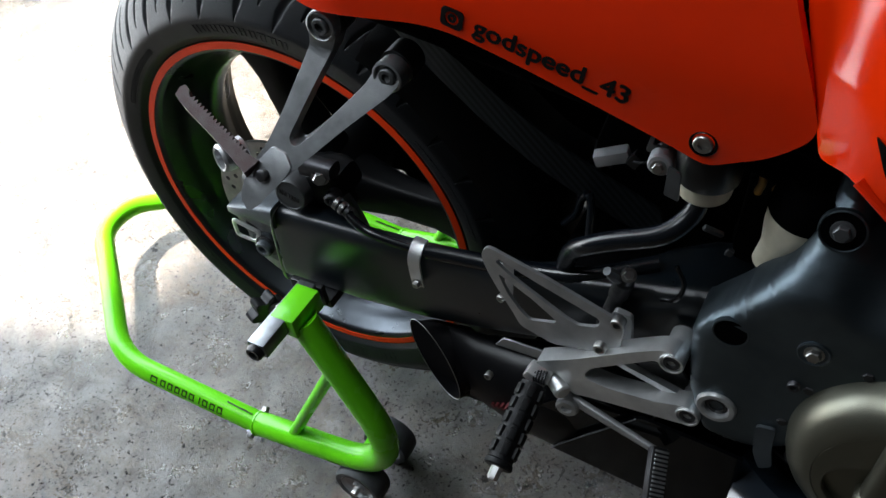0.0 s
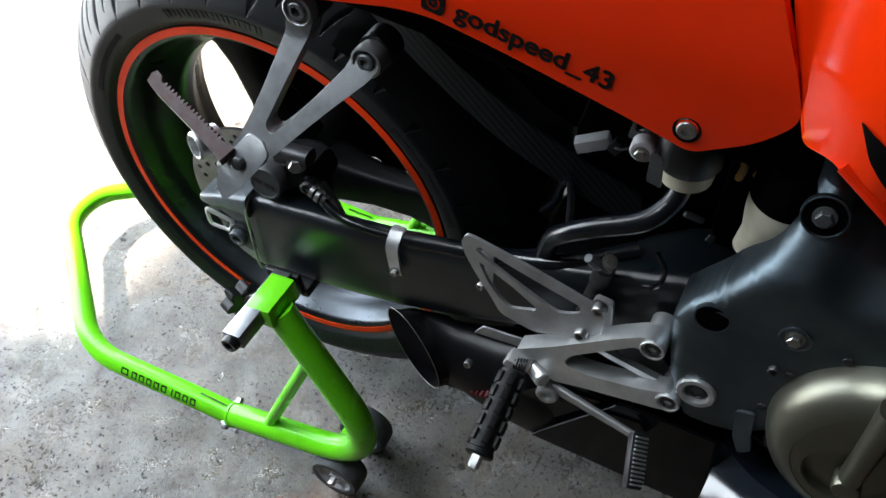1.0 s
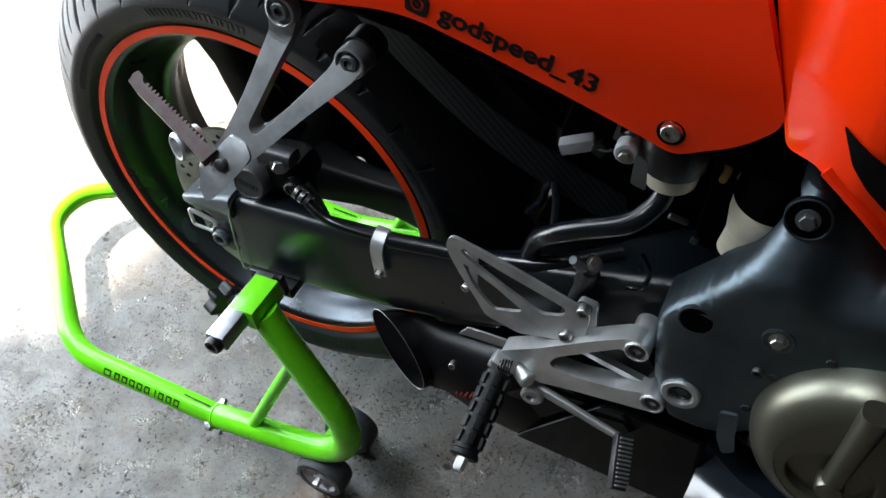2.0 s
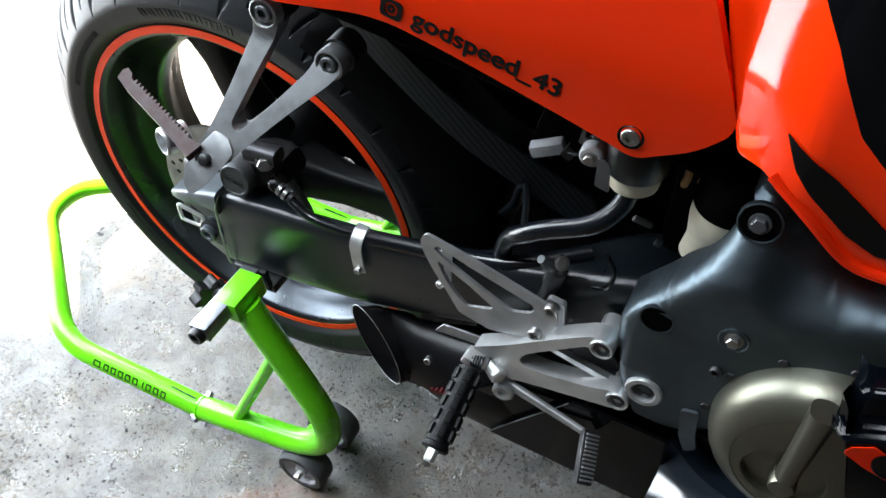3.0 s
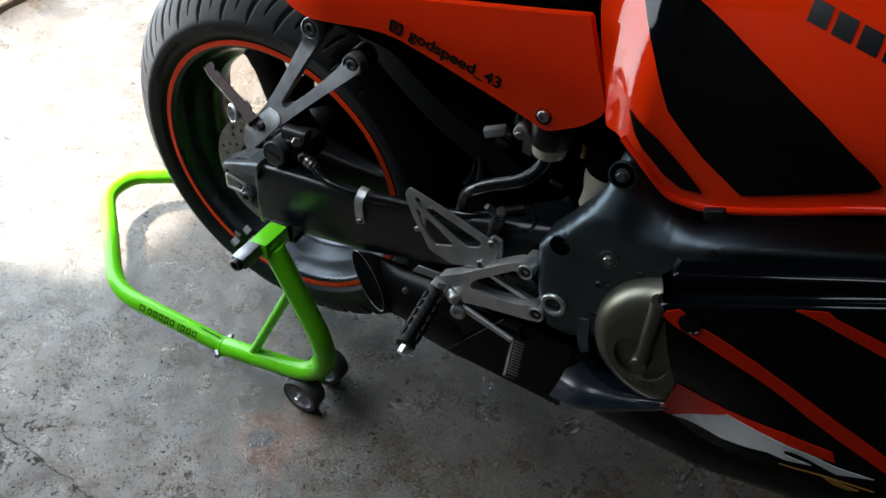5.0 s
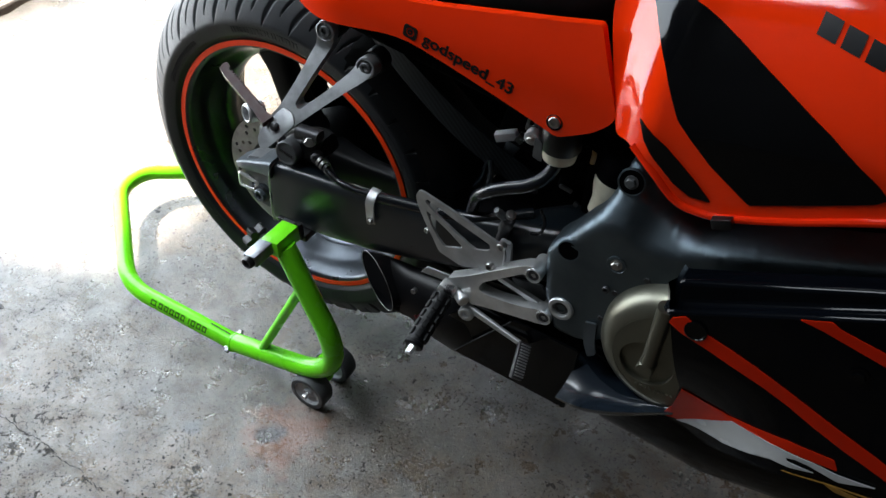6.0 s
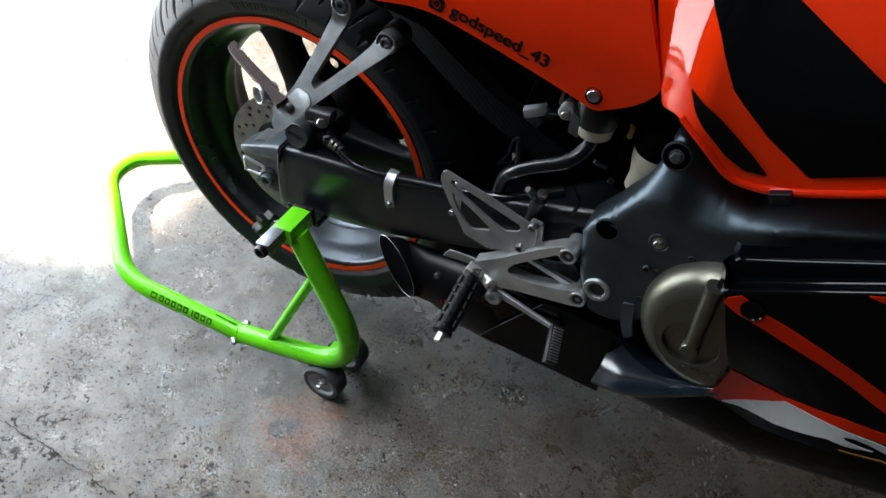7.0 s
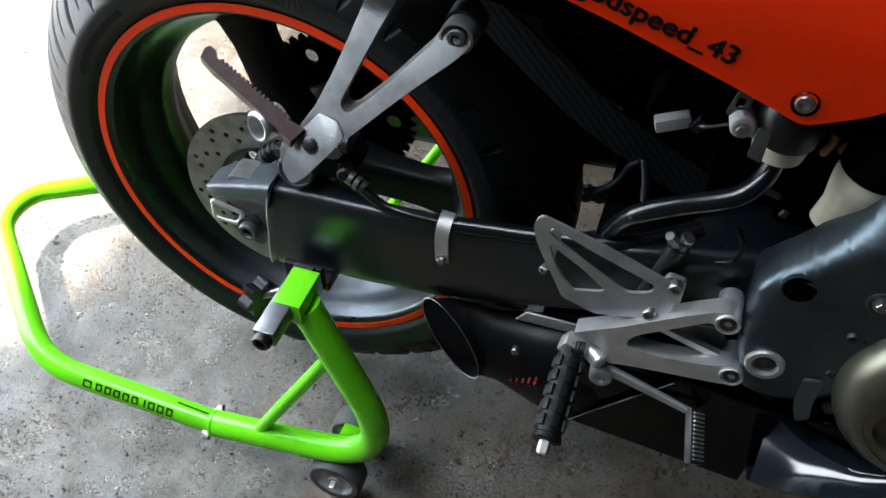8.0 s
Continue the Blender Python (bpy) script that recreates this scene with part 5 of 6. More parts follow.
for k, (a, b) in enumerate(zip(brim, edge)):
    s = k / (len(brim) - 1)
    row = [a + Vector((0.004, 0.030, -0.012)), a + Vector((0.001, 0.004, -0.002))]
    for j in range(13):
        t = j / 12
        row.append(a.lerp(b, t) + Vector((0.002, 0.003, -0.005)) * (math.sin(math.pi * t) * (1 - 0.5 * s)))
    row += [b + Vector((0.001, 0.002, -0.006)), b + Vector((0.003, 0.014, -0.022)), b + Vector((0.006, 0.055, -0.045)), b + Vector((0.010, 0.13, -0.050))]
    rows.append([bm.verts.new(p) for p in row])
for a, b in zip(rows, rows[1:]):
    for k in range(len(a) - 1):
        bm.faces.new((a[k], a[k + 1], b[k + 1], b[k]))
bmesh.ops.recalc_face_normals(bm, faces=bm.faces)
part("fairing_scoop", bm, SCOOP_LIT, fair, "glossy scooped lower fairing end", 70)
TAB = rounded([(0.551, 0.444), (0.567, 0.448), (0.570, 0.415), (0.575, 0.394), (0.565, 0.385), (0.556, 0.406)], 0.004)
part("frame_tab", plate(TAB, (), -0.1605, -0.1570, 0.0005), END_GREY, mframe, "small grey sheet tab")
belly = loft([ring_rect((x, CY, z), (0, 1, 0), (0, 0, 1), w, h, 3, 28) for x, z, w, h in ((0.50, 0.275, 0.20, 0.13), (0.60, 0.285, 0.32, 0.15), (0.75, 0.305, 0.36, 0.18), (0.92, 0.345, 0.37, 0.18), (1.06, 0.38, 0.37, 0.18))])
part("belly_pan", belly, BLACK_GLOSS, fair, "", 60)
WING = rounded([(0.371, 0.271), (0.436, 0.268), (0.552, 0.262), (0.552, 0.385), (0.455, 0.388), (0.396, 0.308)], [0.002, 0.01, 0.004, 0.004, 0.01, 0.02])
part("belly_side", plate(WING, (), -0.160, -0.156, 0.0008), BLACK_GLOSS, fair, "flat black side of the belly pan")
# Grey tube painted in as the highlight on the glossy crease.
part("belly_edge_glint", tube(curve_through([(0.371, -0.1605, 0.272), (0.383, -0.1607, 0.290), (0.396, -0.1607, 0.308), (0.424, -0.1607, 0.346), (0.452, -0.1605, 0.384)], 6), 0.0007, 8), CAST, fair, "thin pale line drawn as the glint along the edge")
part("belly_return", plate(rounded([(0.347, 0.287), (0.371, 0.2705), (0.398, 0.305), (0.445, 0.375), (0.400, 0.385), (0.350, 0.330)], 0.004), (), -0.1545, -0.150, 0.0008), BLACK_GLOSS, fair)

# rider's footrest plate
REAR = rounded([(0.3481, 0.4082), (0.3845, 0.4336), (0.4119, 0.4558), (0.4377, 0.4767), (0.4613, 0.4935), (0.4726, 0.4947), (0.4820, 0.4842), (0.4800, 0.4731), (0.4696, 0.4695), (0.4590, 0.4781), (0.4316, 0.4550), (0.4023, 0.4303), (0.3966, 0.4184), (0.4001, 0.4114), (0.4213, 0.4103), (0.4662, 0.4190), (0.4812, 0.4250), (0.4947, 0.4300), (0.5050, 0.4181), (0.5020, 0.4066), (0.4910, 0.4011), (0.4348, 0.3907), (0.4025, 0.3842), (0.3870, 0.3790), (0.3730, 0.3995), (0.3630, 0.4035), (0.3484, 0.3961)],
                 [0.002, 0.01, 0.01, 0.01, 0.008, 0.006, 0.006, 0.006, 0.006, 0.008, 0.01, 0.006, 0.004, 0.004, 0.01, 0.02, 0.006, 0.006, 0.006, 0.006, 0.01, 0.03, 0.02, 0.006, 0.01, 0.006, 0.002])
rearset = part("rider_footrest_plate", plate(REAR, (), -0.1580, -0.1400, 0.0024), BRIGHT, bike, "bright machined aluminium rider footrest plate", 30)
part("plate_strut", plate(rounded([(0.4170, 0.4330), (0.4230, 0.4380), (0.4880, 0.4230), (0.4860, 0.4150)], 0.002), (), -0.1450, -0.1380, 0.0012), SILVER, rearset)
part("back_plate", plate(rounded([(0.4300, 0.4330), (0.4500, 0.4360), (0.4755, 0.4420), (0.4870, 0.4233), (0.4821, 0.3994), (0.4572, 0.4047)], 0.005), (), -0.1300, -0.1265, 0.001), CAST, rearset, "grey backing plate")
for p in ((0.4717, -0.1590, 0.4820), (0.4954, -0.1590, 0.4169)):
    part("plate_eye", lathe([(0.0112, -0.036), (0.0112, 0.000), (0.0106, 0.0016), (0.0092, 0.0016), (0.0086, -0.002), (0, -0.002)], p, (0, -1, 0.04), 32), BRIGHT, rearset)
    socket_bolt("plate_bolt", (p[0], p[1] + 0.002, p[2]), (0, -1, 0.04), 0.0074, rearset, DARK_STEEL, 0.0030)
# heel guard: a thin plate with long cut-outs
GUARD = rounded([(0.287, 0.521), (0.289, 0.529), (0.293, 0.534), (0.301, 0.533), (0.347, 0.5215), (0.382, 0.511), (0.420, 0.499), (0.425, 0.492), (0.424, 0.468), (0.423, 0.446), (0.391, 0.443), (0.361, 0.433), (0.327, 0.442), (0.318, 0.459), (0.301, 0.487), (0.291, 0.507)], 0.005)
H1 = rounded([(0.301, 0.519), (0.304, 0.524), (0.341, 0.511), (0.402, 0.4925), (0.403, 0.485), (0.399, 0.480), (0.383, 0.4735), (0.372, 0.477), (0.336, 0.496), (0.310, 0.511)], 0.003)
H2 = rounded([(0.304, 0.504), (0.309, 0.502), (0.338, 0.486), (0.363, 0.468), (0.360, 0.464), (0.336, 0.455), (0.325, 0.465), (0.313, 0.482)], 0.003)
guard = part("heel_guard", plate(GUARD, [H1, H2], -0.1495, -0.1460, 0.0006), SILVER, rearset, "grey cut-out heel guard")
for p in ((0.4198, -0.151, 0.5000), (0.4069, -0.151, 0.4585)):
    socket_bolt("guard_bolt", p, (0, -1, 0.05), 0.0062, rearset, STEEL, 0.005)
part("guard_strap", plate([(0.3, 0.505), (0.312, 0.513), (0.311, 0.46), (0.303, 0.474)], (), -0.1335, -0.1320, 0.0004), SILVER, rearset, "small bright strap behind the heel guard")
socket_bolt("guard_pin", (0.305, -0.144, 0.466), (-0.3, -1, 0), 0.0042, rearset, STEEL, 0.004)
part("guard_bracket", plate(rounded([(0.398, 0.452), (0.412, 0.500), (0.428, 0.498), (0.432, 0.448)], 0.004), (), -0.1405, -0.1345, 0.0008), SILVER, rearset)
# folding peg of the rider
PA, PB = Vector((0.352, -0.162, 0.391)), Vector((0.3525, -0.252, 0.3595))
pd = (PB - PA).normalized()
ribs, rads = [], []
for k in range(61):
    s = k / 60
    ribs.append(PA + (PB - PA) * (0.10 + 0.90 * s))
    wave = 0.5 + 0.5 * math.cos(2 * math.pi * s * 6)
    rads.append((0.0122 + 0.0005 * smooth01((wave - 0.35) / 0.3)) * (1.12 if s > 0.93 else 1.0) * (0.9 if s > 0.985 else 1.0))
peg = part("rider_footpeg", tube(ribs, rads, 20), RUBBER_SOFT, rearset, "black ribbed rubber rider footpeg", 25)
lug = bmesh.new()
tw = turn_to(pd)
for k in range(5):
    for a in range(6):
        ang = a * math.pi / 3 + 0.3
        q = PA + (PB - PA) * (0.2 + 0.155 * k) + tw.to_3x3() @ Vector((math.cos(ang), math.sin(ang), 0)) * 0.0128
        cube = block((0, 0, 0), (0.0042, 0.0075, 0.0115), (0, 0, 0), 0.0012)
        cube.transform(Matrix.Translation(q) @ tw @ pose(0, 0, 0, 0, 0, math.degrees(ang)))
        join(lug, cube)
tagged(part("peg_tread", lug, RUBBER_SOFT, rearset), "moulded rubber lugs of the footpeg", kind="stuff")
tip = lathe([(0.0058, -0.01), (0.0058, 0.010), (0.0045, 0.0125), (0, 0.0125)], PB, pd, 6)
part("peg_tip", tip, BRIGHT, rearset, "bright metal peg tip")
part("peg_clevis", block((0.3515, -0.160, 0.392), (0.024, 0.016, 0.022), (15, 20, 0), 0.003), BRIGHT, rearset)
part("clevis_pin", lathe([(0.0085, -0.012), (0.0085, 0.010), (0.007, 0.012), (0, 0.012)], (0.372, -0.160, 0.388), (0.8, -0.6, 0), 24), BRIGHT, rearset)
coil = [Vector((0.350 + 0.0026 * t / 6.28, -0.164, 0.396)) + Vector((0, math.cos(t), math.sin(t))) * 0.0062 for t in (k * 0.5 for k in range(60))]
part("return_spring", tube(coil, 0.0011, 8), DARK_STEEL, rearset)
part("pedal_pivot", lathe([(0.0115, -0.014), (0.0115, 0.006), (0.0095, 0.008), (0.0055, 0.008), (0.0045, 0.004), (0, 0.004)], (0.385, -0.160, 0.364), (0.1, -1, 0.05), 28), SILVER, rearset)
# brake pedal
ped = hanger_arm((0.388, -0.157, 0.370), (0.479, -0.170, 0.361), 0.012, 0.0075, 0.008, 0.006)
pedal = part("brake_pedal", ped, SILVER, bike, "aluminium brake pedal with a knurled tip", 45)
QA, QB = Vector((0.479, -0.168, 0.362)), Vector((0.4895, -0.209, 0.3405))
pd2 = (QB - QA).normalized()
across = (Vector((0.80, 0.20, -0.60)) - pd2 * Vector((0.80, 0.20, -0.60)).dot(pd2)).normalized()
out = across.cross(pd2).normalized()
if out.z < 0:
    out = -out
pad_turn = Matrix((across, pd2, out)).transposed().to_4x4()
pad = block((0, 0, 0), (0.0170, (QB - QA).length + 0.004, 0.0080), (0, 0, 0), 0.0012)
pad.transform(Matrix.Translation((QA + QB) / 2) @ pad_turn)
tip_pad = part("pedal_tip", pad, DARK_STEEL, pedal, "ribbed aluminium pedal tip")
for k in range(12):
    rib_bm = block((0.0015, ((k + 0.5) / 12 - 0.5) * (QB - QA).length, 0.0046), (0.0150, 0.0020, 0.0022), (0, 0, 0), 0.0005)
    rib_bm.transform(Matrix.Translation((QA + QB) / 2) @ pad_turn)
    part("rib", rib_bm, SILVER, tip_pad)
part("master_cylinder", lathe([(0.0070, -0.05), (0.0070, 0.0), (0.0090, 0.001), (0.0090, 0.022), (0.007, 0.024), (0.007, 0.030), (0.005, 0.031), (0.005, 0.036), (0, 0.036)], (0.408, -0.122, 0.500), (0.22, -0.05, 1), 24), DARK_STEEL, rearset, "grey rear brake master cylinder")
hex_bolt("banjo_bolt", (0.416, -0.126, 0.534), (0.3, -0.6, 0.8), 0.005, rearset, STEEL, 0.007)
part("brake_switch", lathe([(0.0055, 0), (0.0055, 0.012), (0.004, 0.014), (0.004, 0.020), (0, 0.020)], (0.408, -0.128, 0.528), (-0.4, -0.5, 0.8), 8), CAST, rearset)
part("push_rod", tube([(0.392, -0.146, 0.372), (0.400, -0.132, 0.430), (0.405, -0.128, 0.470)], 0.0055, 12), RUBBER_SOFT, rearset)

# muffler: a slash-cut can with its open end turned outwards
def oval(at, u, v, grow=1.0):
    at, u, v = Vector(at), Vector(u) * grow, Vector(v) * grow
    return [at + u * math.cos(2 * math.pi * k / 40) + v * math.sin(2 * math.pi * k / 40) for k in range(40)]


OUT_C, OUT_U = Vector((0.2297, -0.154, 0.334)), Vector((-0.0364, 0.017, 0.0287))
OUT_V = Vector((-0.0177, -0.0008, -0.0246)) * 0.62
IN = Vector((0.030, 0.045, -0.012))
can = [oval(OUT_C + IN, OUT_U, OUT_V, 0.50), oval(OUT_C + IN * 0.4, OUT_U, OUT_V, 0.88), oval(OUT_C, OUT_U, OUT_V, 0.955), oval(OUT_C, OUT_U, OUT_V, 1.0),
       oval((0.243, -0.143, 0.328), (-0.028, 0.010, 0.034), (-0.008, -0.0085, -0.016), 1.0),
       oval((0.280, -0.126, 0.312), (-0.012, 0.002, 0.041), (-0.003, -0.030, -0.002), 1.0),
       oval((0.325, -0.118, 0.302), (-0.006, 0.0, 0.060), (0.0, -0.042, 0.0), 1.0),
       oval((0.380, -0.112, 0.300), (0.0, 0.0, 0.073), (0.0, -0.047, 0.0), 1.0),
       oval((0.46, -0.090, 0.290), (0.0, 0.0, 0.072), (0.0, -0.048, 0.0), 1.0)]
muffler = part("muffler", loft(can), BLACK_DECAL, bike, "black slash-cut exhaust muffler", 60)
part("muffler_rim", tube(oval(OUT_C, OUT_U, OUT_V, 1.0), 0.0004, 8, 1.0, True), STEEL, muffler, "thin bright edge of the outlet")
part("baffle_tube", tube(oval(OUT_C + IN * 0.55, OUT_U, OUT_V, 0.46), 0.0006, 8, 1.0, True), DARK_STEEL, muffler)
socket_bolt("muffler_rivet", (0.2985, -0.1625, 0.3585), (0, -1, 0.2), 0.0040, muffler, STEEL, 0.003)
bars = bmesh.new()
for k in range(5):
    block((0.302 + 0.0062 * k, -0.1560 - 0.0018 * k, 0.303 + 0.0042 * k), (0.0030, 0.010, 0.0052), (0, -30, 0), 0, bars)
part("muffler_label", bars, LABEL_RED, muffler, "red maker's label as plain bars")
pipe = tube(curve_through([(0.38, -0.06, 0.30), (0.46, -0.04, 0.27), (0.56, 0.0, 0.25), (0.68, 0.02, 0.26)], 8), 0.038, 24)
part("exhaust_pipe", pipe, DARK_STEEL, bike, "dark exhaust pipe under the engine", 60)
box_ = loft([ring_rect((x, -0.03, z), (0, 1, 0), (0, 0, 1), w, h, 3, 24) for x, z, w, h in ((0.31, 0.290, 0.12, 0.06), (0.36, 0.285, 0.16, 0.09), (0.44, 0.282, 0.18, 0.11), (0.54, 0.280, 0.18, 0.11))])
part("exhaust_box", box_, SHADE_BLACK, bike, "black exhaust chamber", 60)

part("muffler_strap", plate([(0.2880, 0.3620), (0.2980, 0.3780), (0.3600, 0.3830), (0.3600, 0.3690)], (), -0.1265, -0.1240, 0.0005), SILVER, muffler, "pale metal strap above the muffler")

# rear brake reservoir under the tail panel
res = part("brake_reservoir", lathe([(0.017, -0.020), (0.0205, -0.018), (0.0222, -0.006), (0.0225, 0.006), (0.0, 0.006)], (0.457, -0.100, 0.6465), (0, 0, 1), 40), CREAM, bike, "milky brake fluid reservoir with a black cap")
part("reservoir_cap", lathe([(0.0238, -0.003), (0.0250, -0.001), (0.0250, 0.026), (0.0235, 0.030), (0.0, 0.030)], (0.457, -0.100, 0.6465), (0, 0, 1), 36), PLASTIC, res, "black ribbed cap")
part("reservoir_ear", lathe([(0.0098, -0.010), (0.0098, 0.006), (0.0085, 0.0078), (0, 0.0078)], (0.423, -0.108, 0.651), (0.1, -1, 0.1), 28), GREY_PLASTIC, res, "grey mounting ear")
part("reservoir_bracket", plate(rounded([(0.4085, 0.6520), (0.4105, 0.6640), (0.4116, 0.6721), (0.4146, 0.6782), (0.4240, 0.6770), (0.4260, 0.6520)], 0.003), [rounded([(0.4135, 0.6600), (0.4140, 0.6700), (0.4200, 0.6700), (0.4205, 0.6600)], 0.002)], -0.1040, -0.1015, 0.0006), CAST, res, "grey slotted bracket")
part("bracket_plate", plate(rounded([(0.4330, 0.6360), (0.4330, 0.6640), (0.4430, 0.6600), (0.4450, 0.6330)], 0.002), (), -0.1275, -0.1255, 0.0005), CAST, res)
hex_bolt("ear_bolt", (0.423, -0.116, 0.651), (0.1, -1, 0.1), 0.0045, res, STEEL, 0.004)
part("ear_arm", tube([(0.423, -0.106, 0.650), (0.440, -0.106, 0.645)], 0.007, 12), GREY_PLASTIC, res)
cyl = part("coolant_bottle", lathe([(0.014, -0.055), (0.016, -0.035), (0.024, -0.012), (0.0265, 0.0), (0.0265, 0.012), (0, 0.012)], (0.531, -0.094, 0.622), (0.25, 0, 1), 36), CREAM, bike, "milky plastic bottle behind the frame")
part("bottle_collar", lathe([(0.0275, 0.008), (0.0275, 0.040), (0.024, 0.045), (0, 0.045)], (0.531, -0.094, 0.622), (0.1, 0, 1), 36), SHADE_BLACK, cyl)
# hoses and wires in the gap
gap_hose = part("breather_hose", tube(curve_through([(0.352, -0.108, 0.500), (0.363, -0.122, 0.536), (0.378, -0.129, 0.556), (0.402, -0.131, 0.575), (0.438, -0.129, 0.596), (0.454, -0.116, 0.612), (0.458, -0.104, 0.626)], 8), 0.0088, 18), HOSE, bike, "thick black rubber hose")
part("wire_loop", tube(curve_through([(0.330, -0.060, 0.500), (0.345, -0.070, 0.528), (0.352, -0.078, 0.556), (0.360, -0.086, 0.572)], 8), 0.0038, 10), HOSE, gap_hose)
part("wire_loop", tube(curve_through([(0.362, -0.088, 0.575), (0.368, -0.098, 0.562), (0.372, -0.110, 0.548)], 8), 0.0036, 10), HOSE, gap_hose)
part("wire_loop", tube(curve_through([(0.452, -0.118, 0.555), (0.462, -0.122, 0.540), (0.458, -0.124, 0.522), (0.446, -0.124, 0.516)], 8), 0.0022, 8), HOSE, gap_hose)
con = part("connector", block((0.374, -0.075, 0.612), (0.030, 0.012, 0.012), (0, -20, 15), 0.002), GREY_PLASTIC, bike, "grey plastic wiring connector")
part("connector_tab", block((0.395, -0.078, 0.618), (0.010, 0.008, 0.014), (0, 30, 0), 0.001), PLASTIC, con)
part("cable", tube(curve_through([(0.388, -0.076, 0.615), (0.400, -0.085, 0.622), (0.416, -0.098, 0.640)], 6), 0.0016, 8), HOSE, con)
for k, (a, b) in enumerate((((0.440, -0.09, 0.665), (0.450, -0.085, 0.615)), ((0.488, -0.085, 0.665), (0.494, -0.082, 0.625)), ((0.505, -0.08, 0.66), (0.506, -0.08, 0.63)))):
    part("clear_tube", tube(curve_through([a, ((a[0] + b[0]) / 2 + 0.005, a[1] - 0.003, (a[2] + b[2]) / 2), b], 5), 0.0032, 10), AMBER, gap_hose, "amber drain tube")
part("harness_clip", block((0.470, -0.090, 0.5785), (0.018, 0.004, 0.005), (10, 25, 20), 0.0008), CAST, bike, "small grey harness clip in the gap")
part("harness_clip", block((0.4866, -0.090, 0.5608), (0.006, 0.004, 0.007), (0, 20, 10), 0.001), CAST, bike, "small grey harness clip in the gap")
part("seat_rail", tube([(0.10, -0.085, 0.715), (0.30, -0.085, 0.690), (0.50, -0.09, 0.665), (0.58, -0.09, 0.64)], 0.014, 16), SHADE_BLACK, bike, "black subframe rail")
part("rear_shock", lathe([(0.024, -0.12), (0.030, -0.10), (0.030, 0.08), (0.022, 0.10), (0.022, 0.14), (0, 0.14)], (0.46, CY, 0.53), (0.25, 0, 1), 24), SHADE_BLACK, bike, "black rear shock absorber")
# Unseen mass added to fill the gap and keep it black.
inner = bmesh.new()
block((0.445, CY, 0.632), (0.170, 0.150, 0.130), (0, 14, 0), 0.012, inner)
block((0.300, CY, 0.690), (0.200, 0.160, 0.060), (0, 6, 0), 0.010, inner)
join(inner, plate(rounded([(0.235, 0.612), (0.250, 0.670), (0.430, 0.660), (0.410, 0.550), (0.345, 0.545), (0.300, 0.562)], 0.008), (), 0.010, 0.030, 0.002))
part("gap_filler", inner, SHADE_BLACK, bike, "near-black mass added to fill the gap under the seat", 50)
hugger = []
for k in range(15):
    a = radians(64 - 45 * k / 14)
    hugger.append([Vector((WX + r * math.cos(a), WY + y, WZ + r * math.sin(a))) for r, y in ((0.300, -0.098), (0.326, -0.090), (0.338, -0.05), (0.342, 0.0), (0.338, 0.05), (0.326, 0.09), (0.300, 0.098))])
bm = bmesh.new()
rows = [[bm.verts.new(p) for p in r] for r in hugger]
for a, b in zip(rows, rows[1:]):
    for k in range(6):
        bm.faces.new((a[k], a[k + 1], b[k + 1], b[k]))
bmesh.ops.solidify(bm, geom=bm.faces[:], thickness=0.002)
bmesh.ops.recalc_face_normals(bm, faces=bm.faces)
part("rear_hugger", bm, PLASTIC, bike, "black rear wheel hugger", 60)
STRIP = rounded([(0.135, 0.702), (0.165, 0.708), (0.240, 0.670), (0.330, 0.612), (0.420, 0.560), (0.425, 0.530), (0.395, 0.535), (0.300, 0.590), (0.225, 0.640), (0.190, 0.662)], 0.006)
part("carbon_guard", panel(STRIP, lambda x, z: -0.066 - 0.02 * math.sin((x - 0.13) / 0.29 * 3.1), 0.012, 0.003), CARBON, bike, "dark carbon fibre guard under the tail", 60)

# ---- paddock stand ----
stand = new("paddock_stand")
stand.location = (0.12, 0.04, 0.0)
tagged(stand, "lime green steel paddock stand on four grey castors lifting the wheel", "paddock stand")
SYM = CY
SR, SF = 0.0160, 0.0175                 # radii of the hoop's and the legs' tubes
RT = -0.182
JOINT = (-0.060, RT, 0.0375)
ELBOW, HEAD = (0.2025, RT, 0.1000), (0.0772, RT + 0.002, 0.345)


def mir(p):
    return (p[0], 2 * SYM - p[1], p[2])


half = [(-0.055, RT, 0.0378), (-0.314, -0.189, 0.048), (-0.504, -0.0148, 0.078)]
loop_pts = fillet([half[0], half[1], half[2], mir(half[2]), mir(half[1]), mir(half[0])], [0, 0.055, 0.070, 0.070, 0.055, 0], 9)
hoop = part("rear_hoop", tube(loop_pts, SR, 24), GREEN, stand, "lime green bent rear hoop")


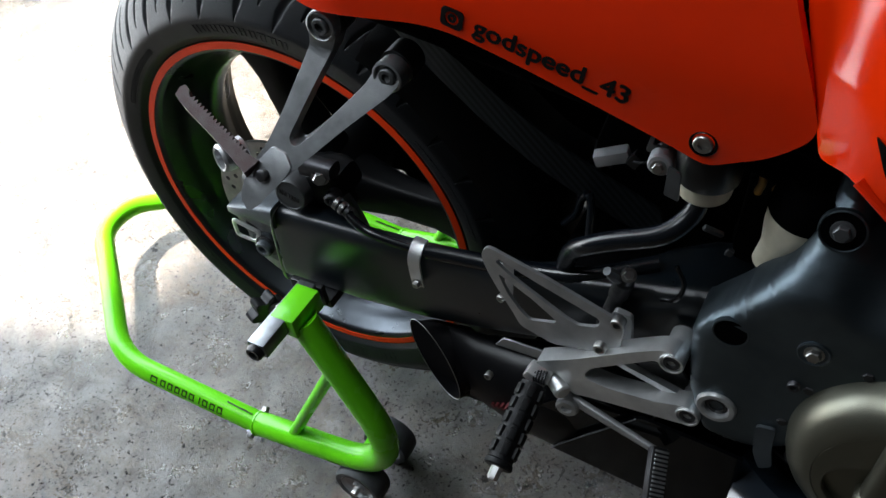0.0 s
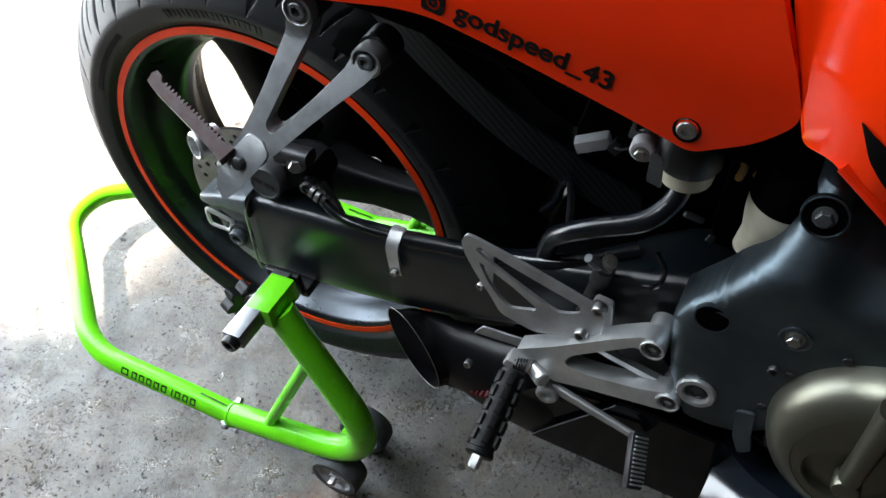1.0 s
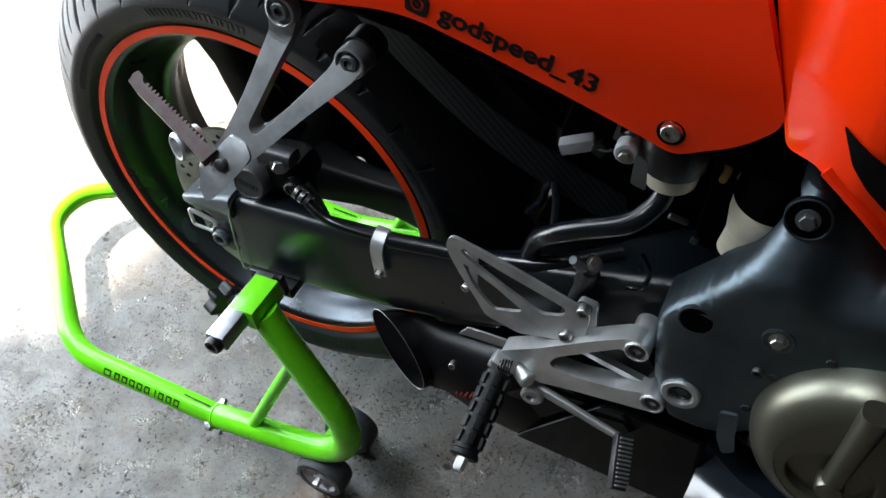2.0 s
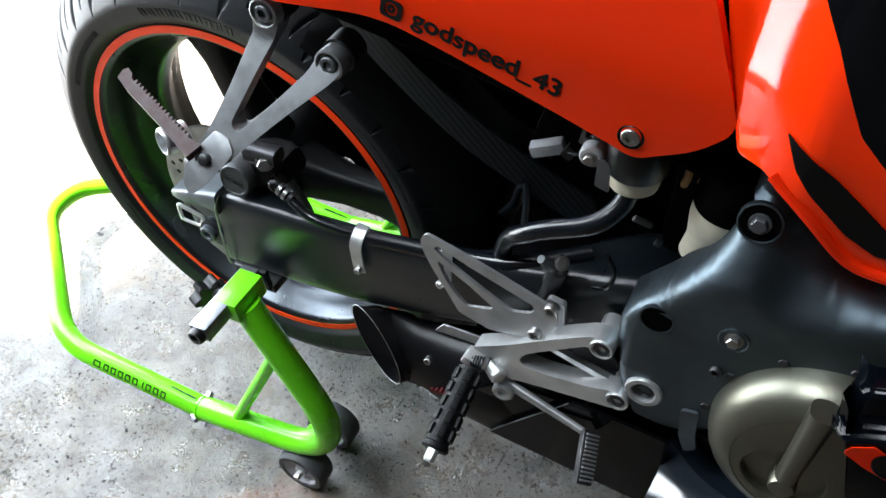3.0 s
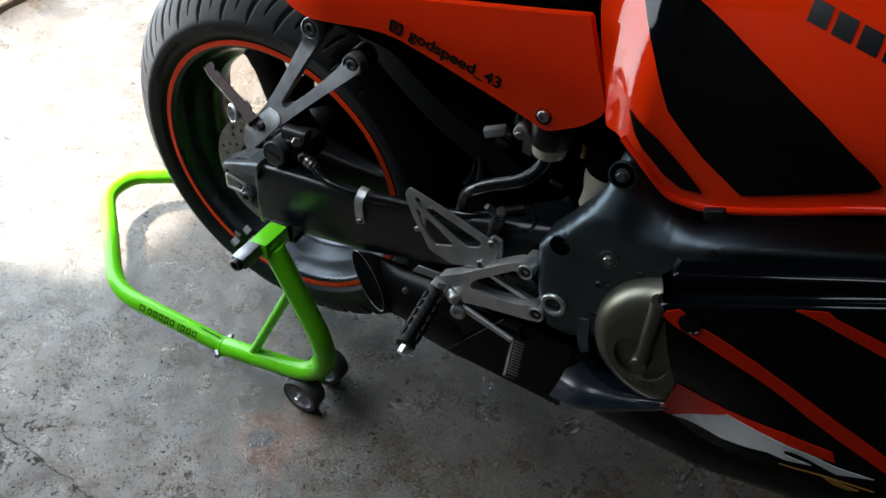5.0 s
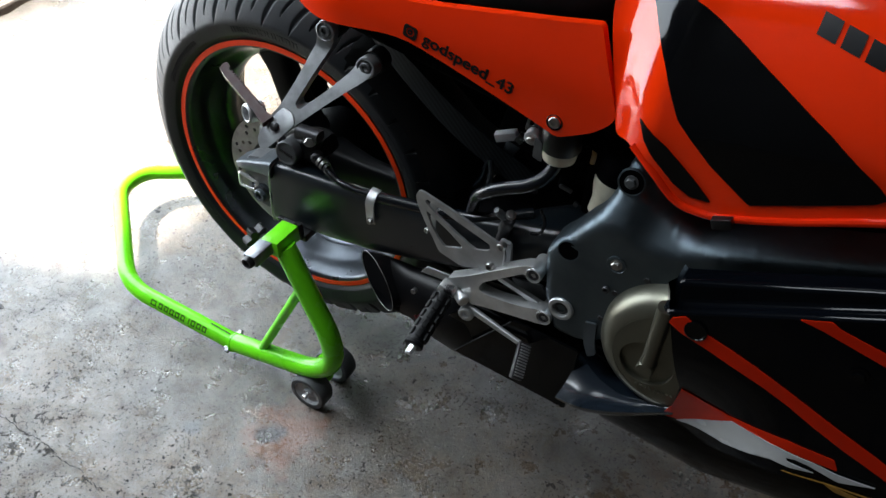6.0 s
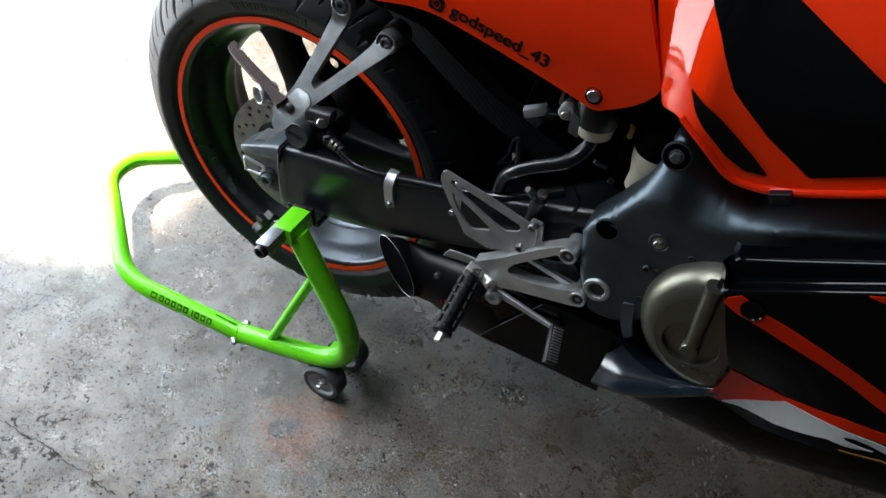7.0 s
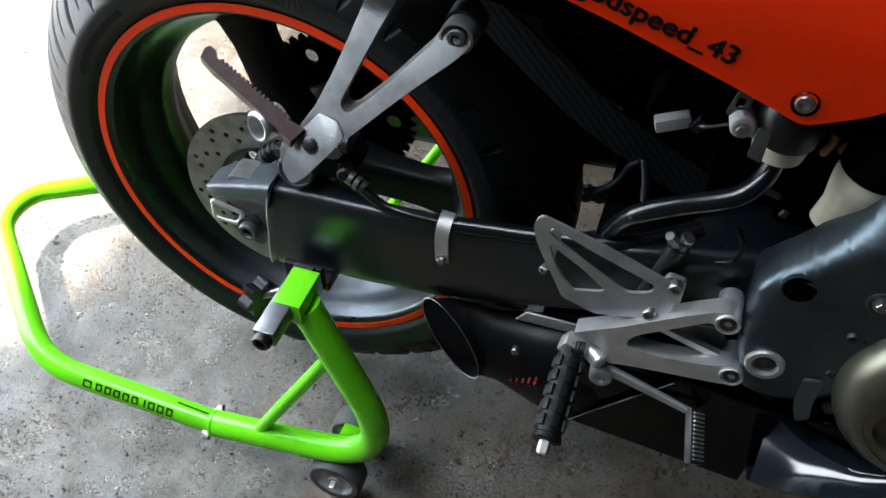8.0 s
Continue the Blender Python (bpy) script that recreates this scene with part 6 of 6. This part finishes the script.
def stand_side(flip):
    f = mir if flip else (lambda p: p)
    pts = fillet([f(JOINT), f(ELBOW), f(HEAD)], [0, 0.130, 0], 16)
    leg = part("side_leg", tube(pts, SF, 24), GREEN, stand, "lime green bent side leg")
    part("leg_collar", lathe([(SF - 0.001, -0.001), (SF + 0.0012, 0.0), (SF + 0.0012, 0.003), (SF - 0.001, 0.004)], f(JOINT), (1, 0, 0.24), 24), GREEN, leg)
    part("brace", tube([f((0.003, RT, 0.056)), f((0.108, RT, 0.276))], 0.0082, 16), GREEN, stand, "thin lime green brace")
    s = -1 if not flip else 1
    yo = f((0, RT, 0))[1]
    for k, x in ((1, -0.066), (-1, -0.058)):
        d = Vector((0.15 * k, s * 0.92 * k, -0.38 * k)).normalized()
        at = Vector((x, yo, 0.0385)) + d * SR
        hex_bolt("joint_bolt", at, d, 0.0058, stand, STEEL, 0.008)
    part("hoop_slot", block((-0.090, yo, 0.0396 + SR), (0.044, 0.0018, 0.0014), (0, 2.2, 0), 0), PLASTIC, stand)
    # head sleeve, adjuster bar, pad and knob
    head = block(f((0.068, RT + 0.006, 0.352)), (0.031, 0.052, 0.027), (0, -6, 0), 0.002)
    part("head_sleeve", head, GREEN, stand, "square lime green head sleeve")
    part("adjuster_bar", block(f((0.062, RT - 0.010, 0.3545)), (0.0225, 0.098, 0.0195), (0, -6, 0), 0.0015), BAR_STEEL, stand, "square steel adjuster bar")
    part("bar_plug", lathe([(0.0100, -0.004), (0.0100, 0.006), (0.0085, 0.009), (0.0055, 0.009), (0.0045, 0.003), (0, 0.003)], f((0.0615, RT - 0.058, 0.3535)), (0, s, 0), 24), PLASTIC, stand)
    part("lift_pad", block(f((0.064, -0.118, 0.3315)), (0.046, 0.046, 0.012), (0, -6, 0), 0.002), PLASTIC, stand, "black rubber lifting pad")
    part("pad_stop", block(f((0.060, -0.141, 0.346)), (0.044, 0.008, 0.030), (0, -6, 0), 0.002), PLASTIC, stand)
    lobes = [(0.0 + (0.0185 + 0.0040 * math.cos(6 * a)) * math.cos(a), (0.0185 + 0.0040 * math.cos(6 * a)) * math.sin(a)) for a in (2 * math.pi * k / 60 for k in range(60))]
    kb = plate(lobes, (), -0.008, 0.008, 0.002)
    kb.transform(Matrix.Translation(f((0.0235, RT + 0.002, 0.336))) @ pose(0, 0, 0, 0, 0, 68 if not flip else 112))
    part("knob", kb, PLASTIC, stand, "black star-shaped clamping knob")
    part("knob_stem", tube([f((0.0235, RT + 0.002, 0.336)), f((0.052, RT + 0.008, 0.350))], 0.005, 12), STEEL, stand)
    # castors on one axle
    for yy in (-0.1890, -0.1190):
        c = f((0.1185, yy, 0.0355))
        tread = part("castor", lathe([(0.026, -0.016), (0.0325, -0.016), (0.0350, -0.0125), (0.0355, -0.004), (0.0355, 0.004), (0.0350, 0.0125), (0.0325, 0.016), (0.026, 0.016)], c, (0, -1, 0), 40, True), GREY_RUBBER, stand, "grey solid castor wheel")
        part("castor_hub", lathe([(0.0268, -0.0145), (0.0268, 0.0145), (0.0245, 0.0140), (0.0230, 0.009), (0.0150, 0.006), (0.0085, 0.008), (0.0085, 0.014), (0.0, 0.014), ], c, (0, s, 0), 32), GREY_PLASTIC, tread)
        hex_bolt("castor_bolt", (c[0], c[1] + s * 0.013, c[2]), (0, s, 0), 0.0055, tread, STEEL, 0.011)
    part("axle", tube([f((0.1185, -0.200, 0.0355)), f((0.1185, -0.108, 0.0355))], 0.005, 12), STEEL, stand)
    part("axle_lug", block(f((0.1185, -0.1545, 0.0520)), (0.024, 0.028, 0.052), (0, 0, 0), 0.003), GREEN, stand)


stand_side(False)
stand_side(True)


def tube_stroke(bm, x0, x1, v0, v1):
    """A flat stroke on the outer side of the right hoop tube; v in metres up round the tube."""
    a, b = Vector(half[0]), Vector(half[1])
    rows = []
    for k in range(4):
        ang = radians(163) - (v0 + (v1 - v0) * k / 3) / SR
        row = []
        for x in (x0, x1):
            c = a.lerp(b, (x - a.x) / (b.x - a.x))
            row.append(bm.verts.new((x, c.y + (SR + 0.0005) * math.cos(ang), c.z + (SR + 0.0005) * math.sin(ang))))
        rows.append(row)
    for p, q in zip(rows, rows[1:]):
        bm.faces.new((p[0], p[1], q[1], q[0]))


bars = bmesh.new()
x, pen, tall = -0.2420, 0.0021, 0.0105
for wide, gap in ((0.0125, 0.0060), (0.0092, 0.0038), (0.0092, 0.0038), (0.0092, 0.0038), (0.0092, 0.0038), (0.0092, 0.0085), (0.0021, 0.0040), (0.0092, 0.0038), (0.0092, 0.0038), (0.0092, 0.0)):
    tube_stroke(bars, x, x + pen, 0.0, tall)
    if wide > pen:
        tube_stroke(bars, x + wide - pen, x + wide, 0.0, tall)
        tube_stroke(bars, x + pen, x + wide - pen, tall - pen, tall)
        tube_stroke(bars, x + pen, x + wide - pen, 0.0, pen)
    x += wide + gap
bmesh.ops.recalc_face_normals(bars, faces=bars.faces)
part("stand_marking", bars, BLACK_DECAL, stand, "black maker's mark as plain open bars")
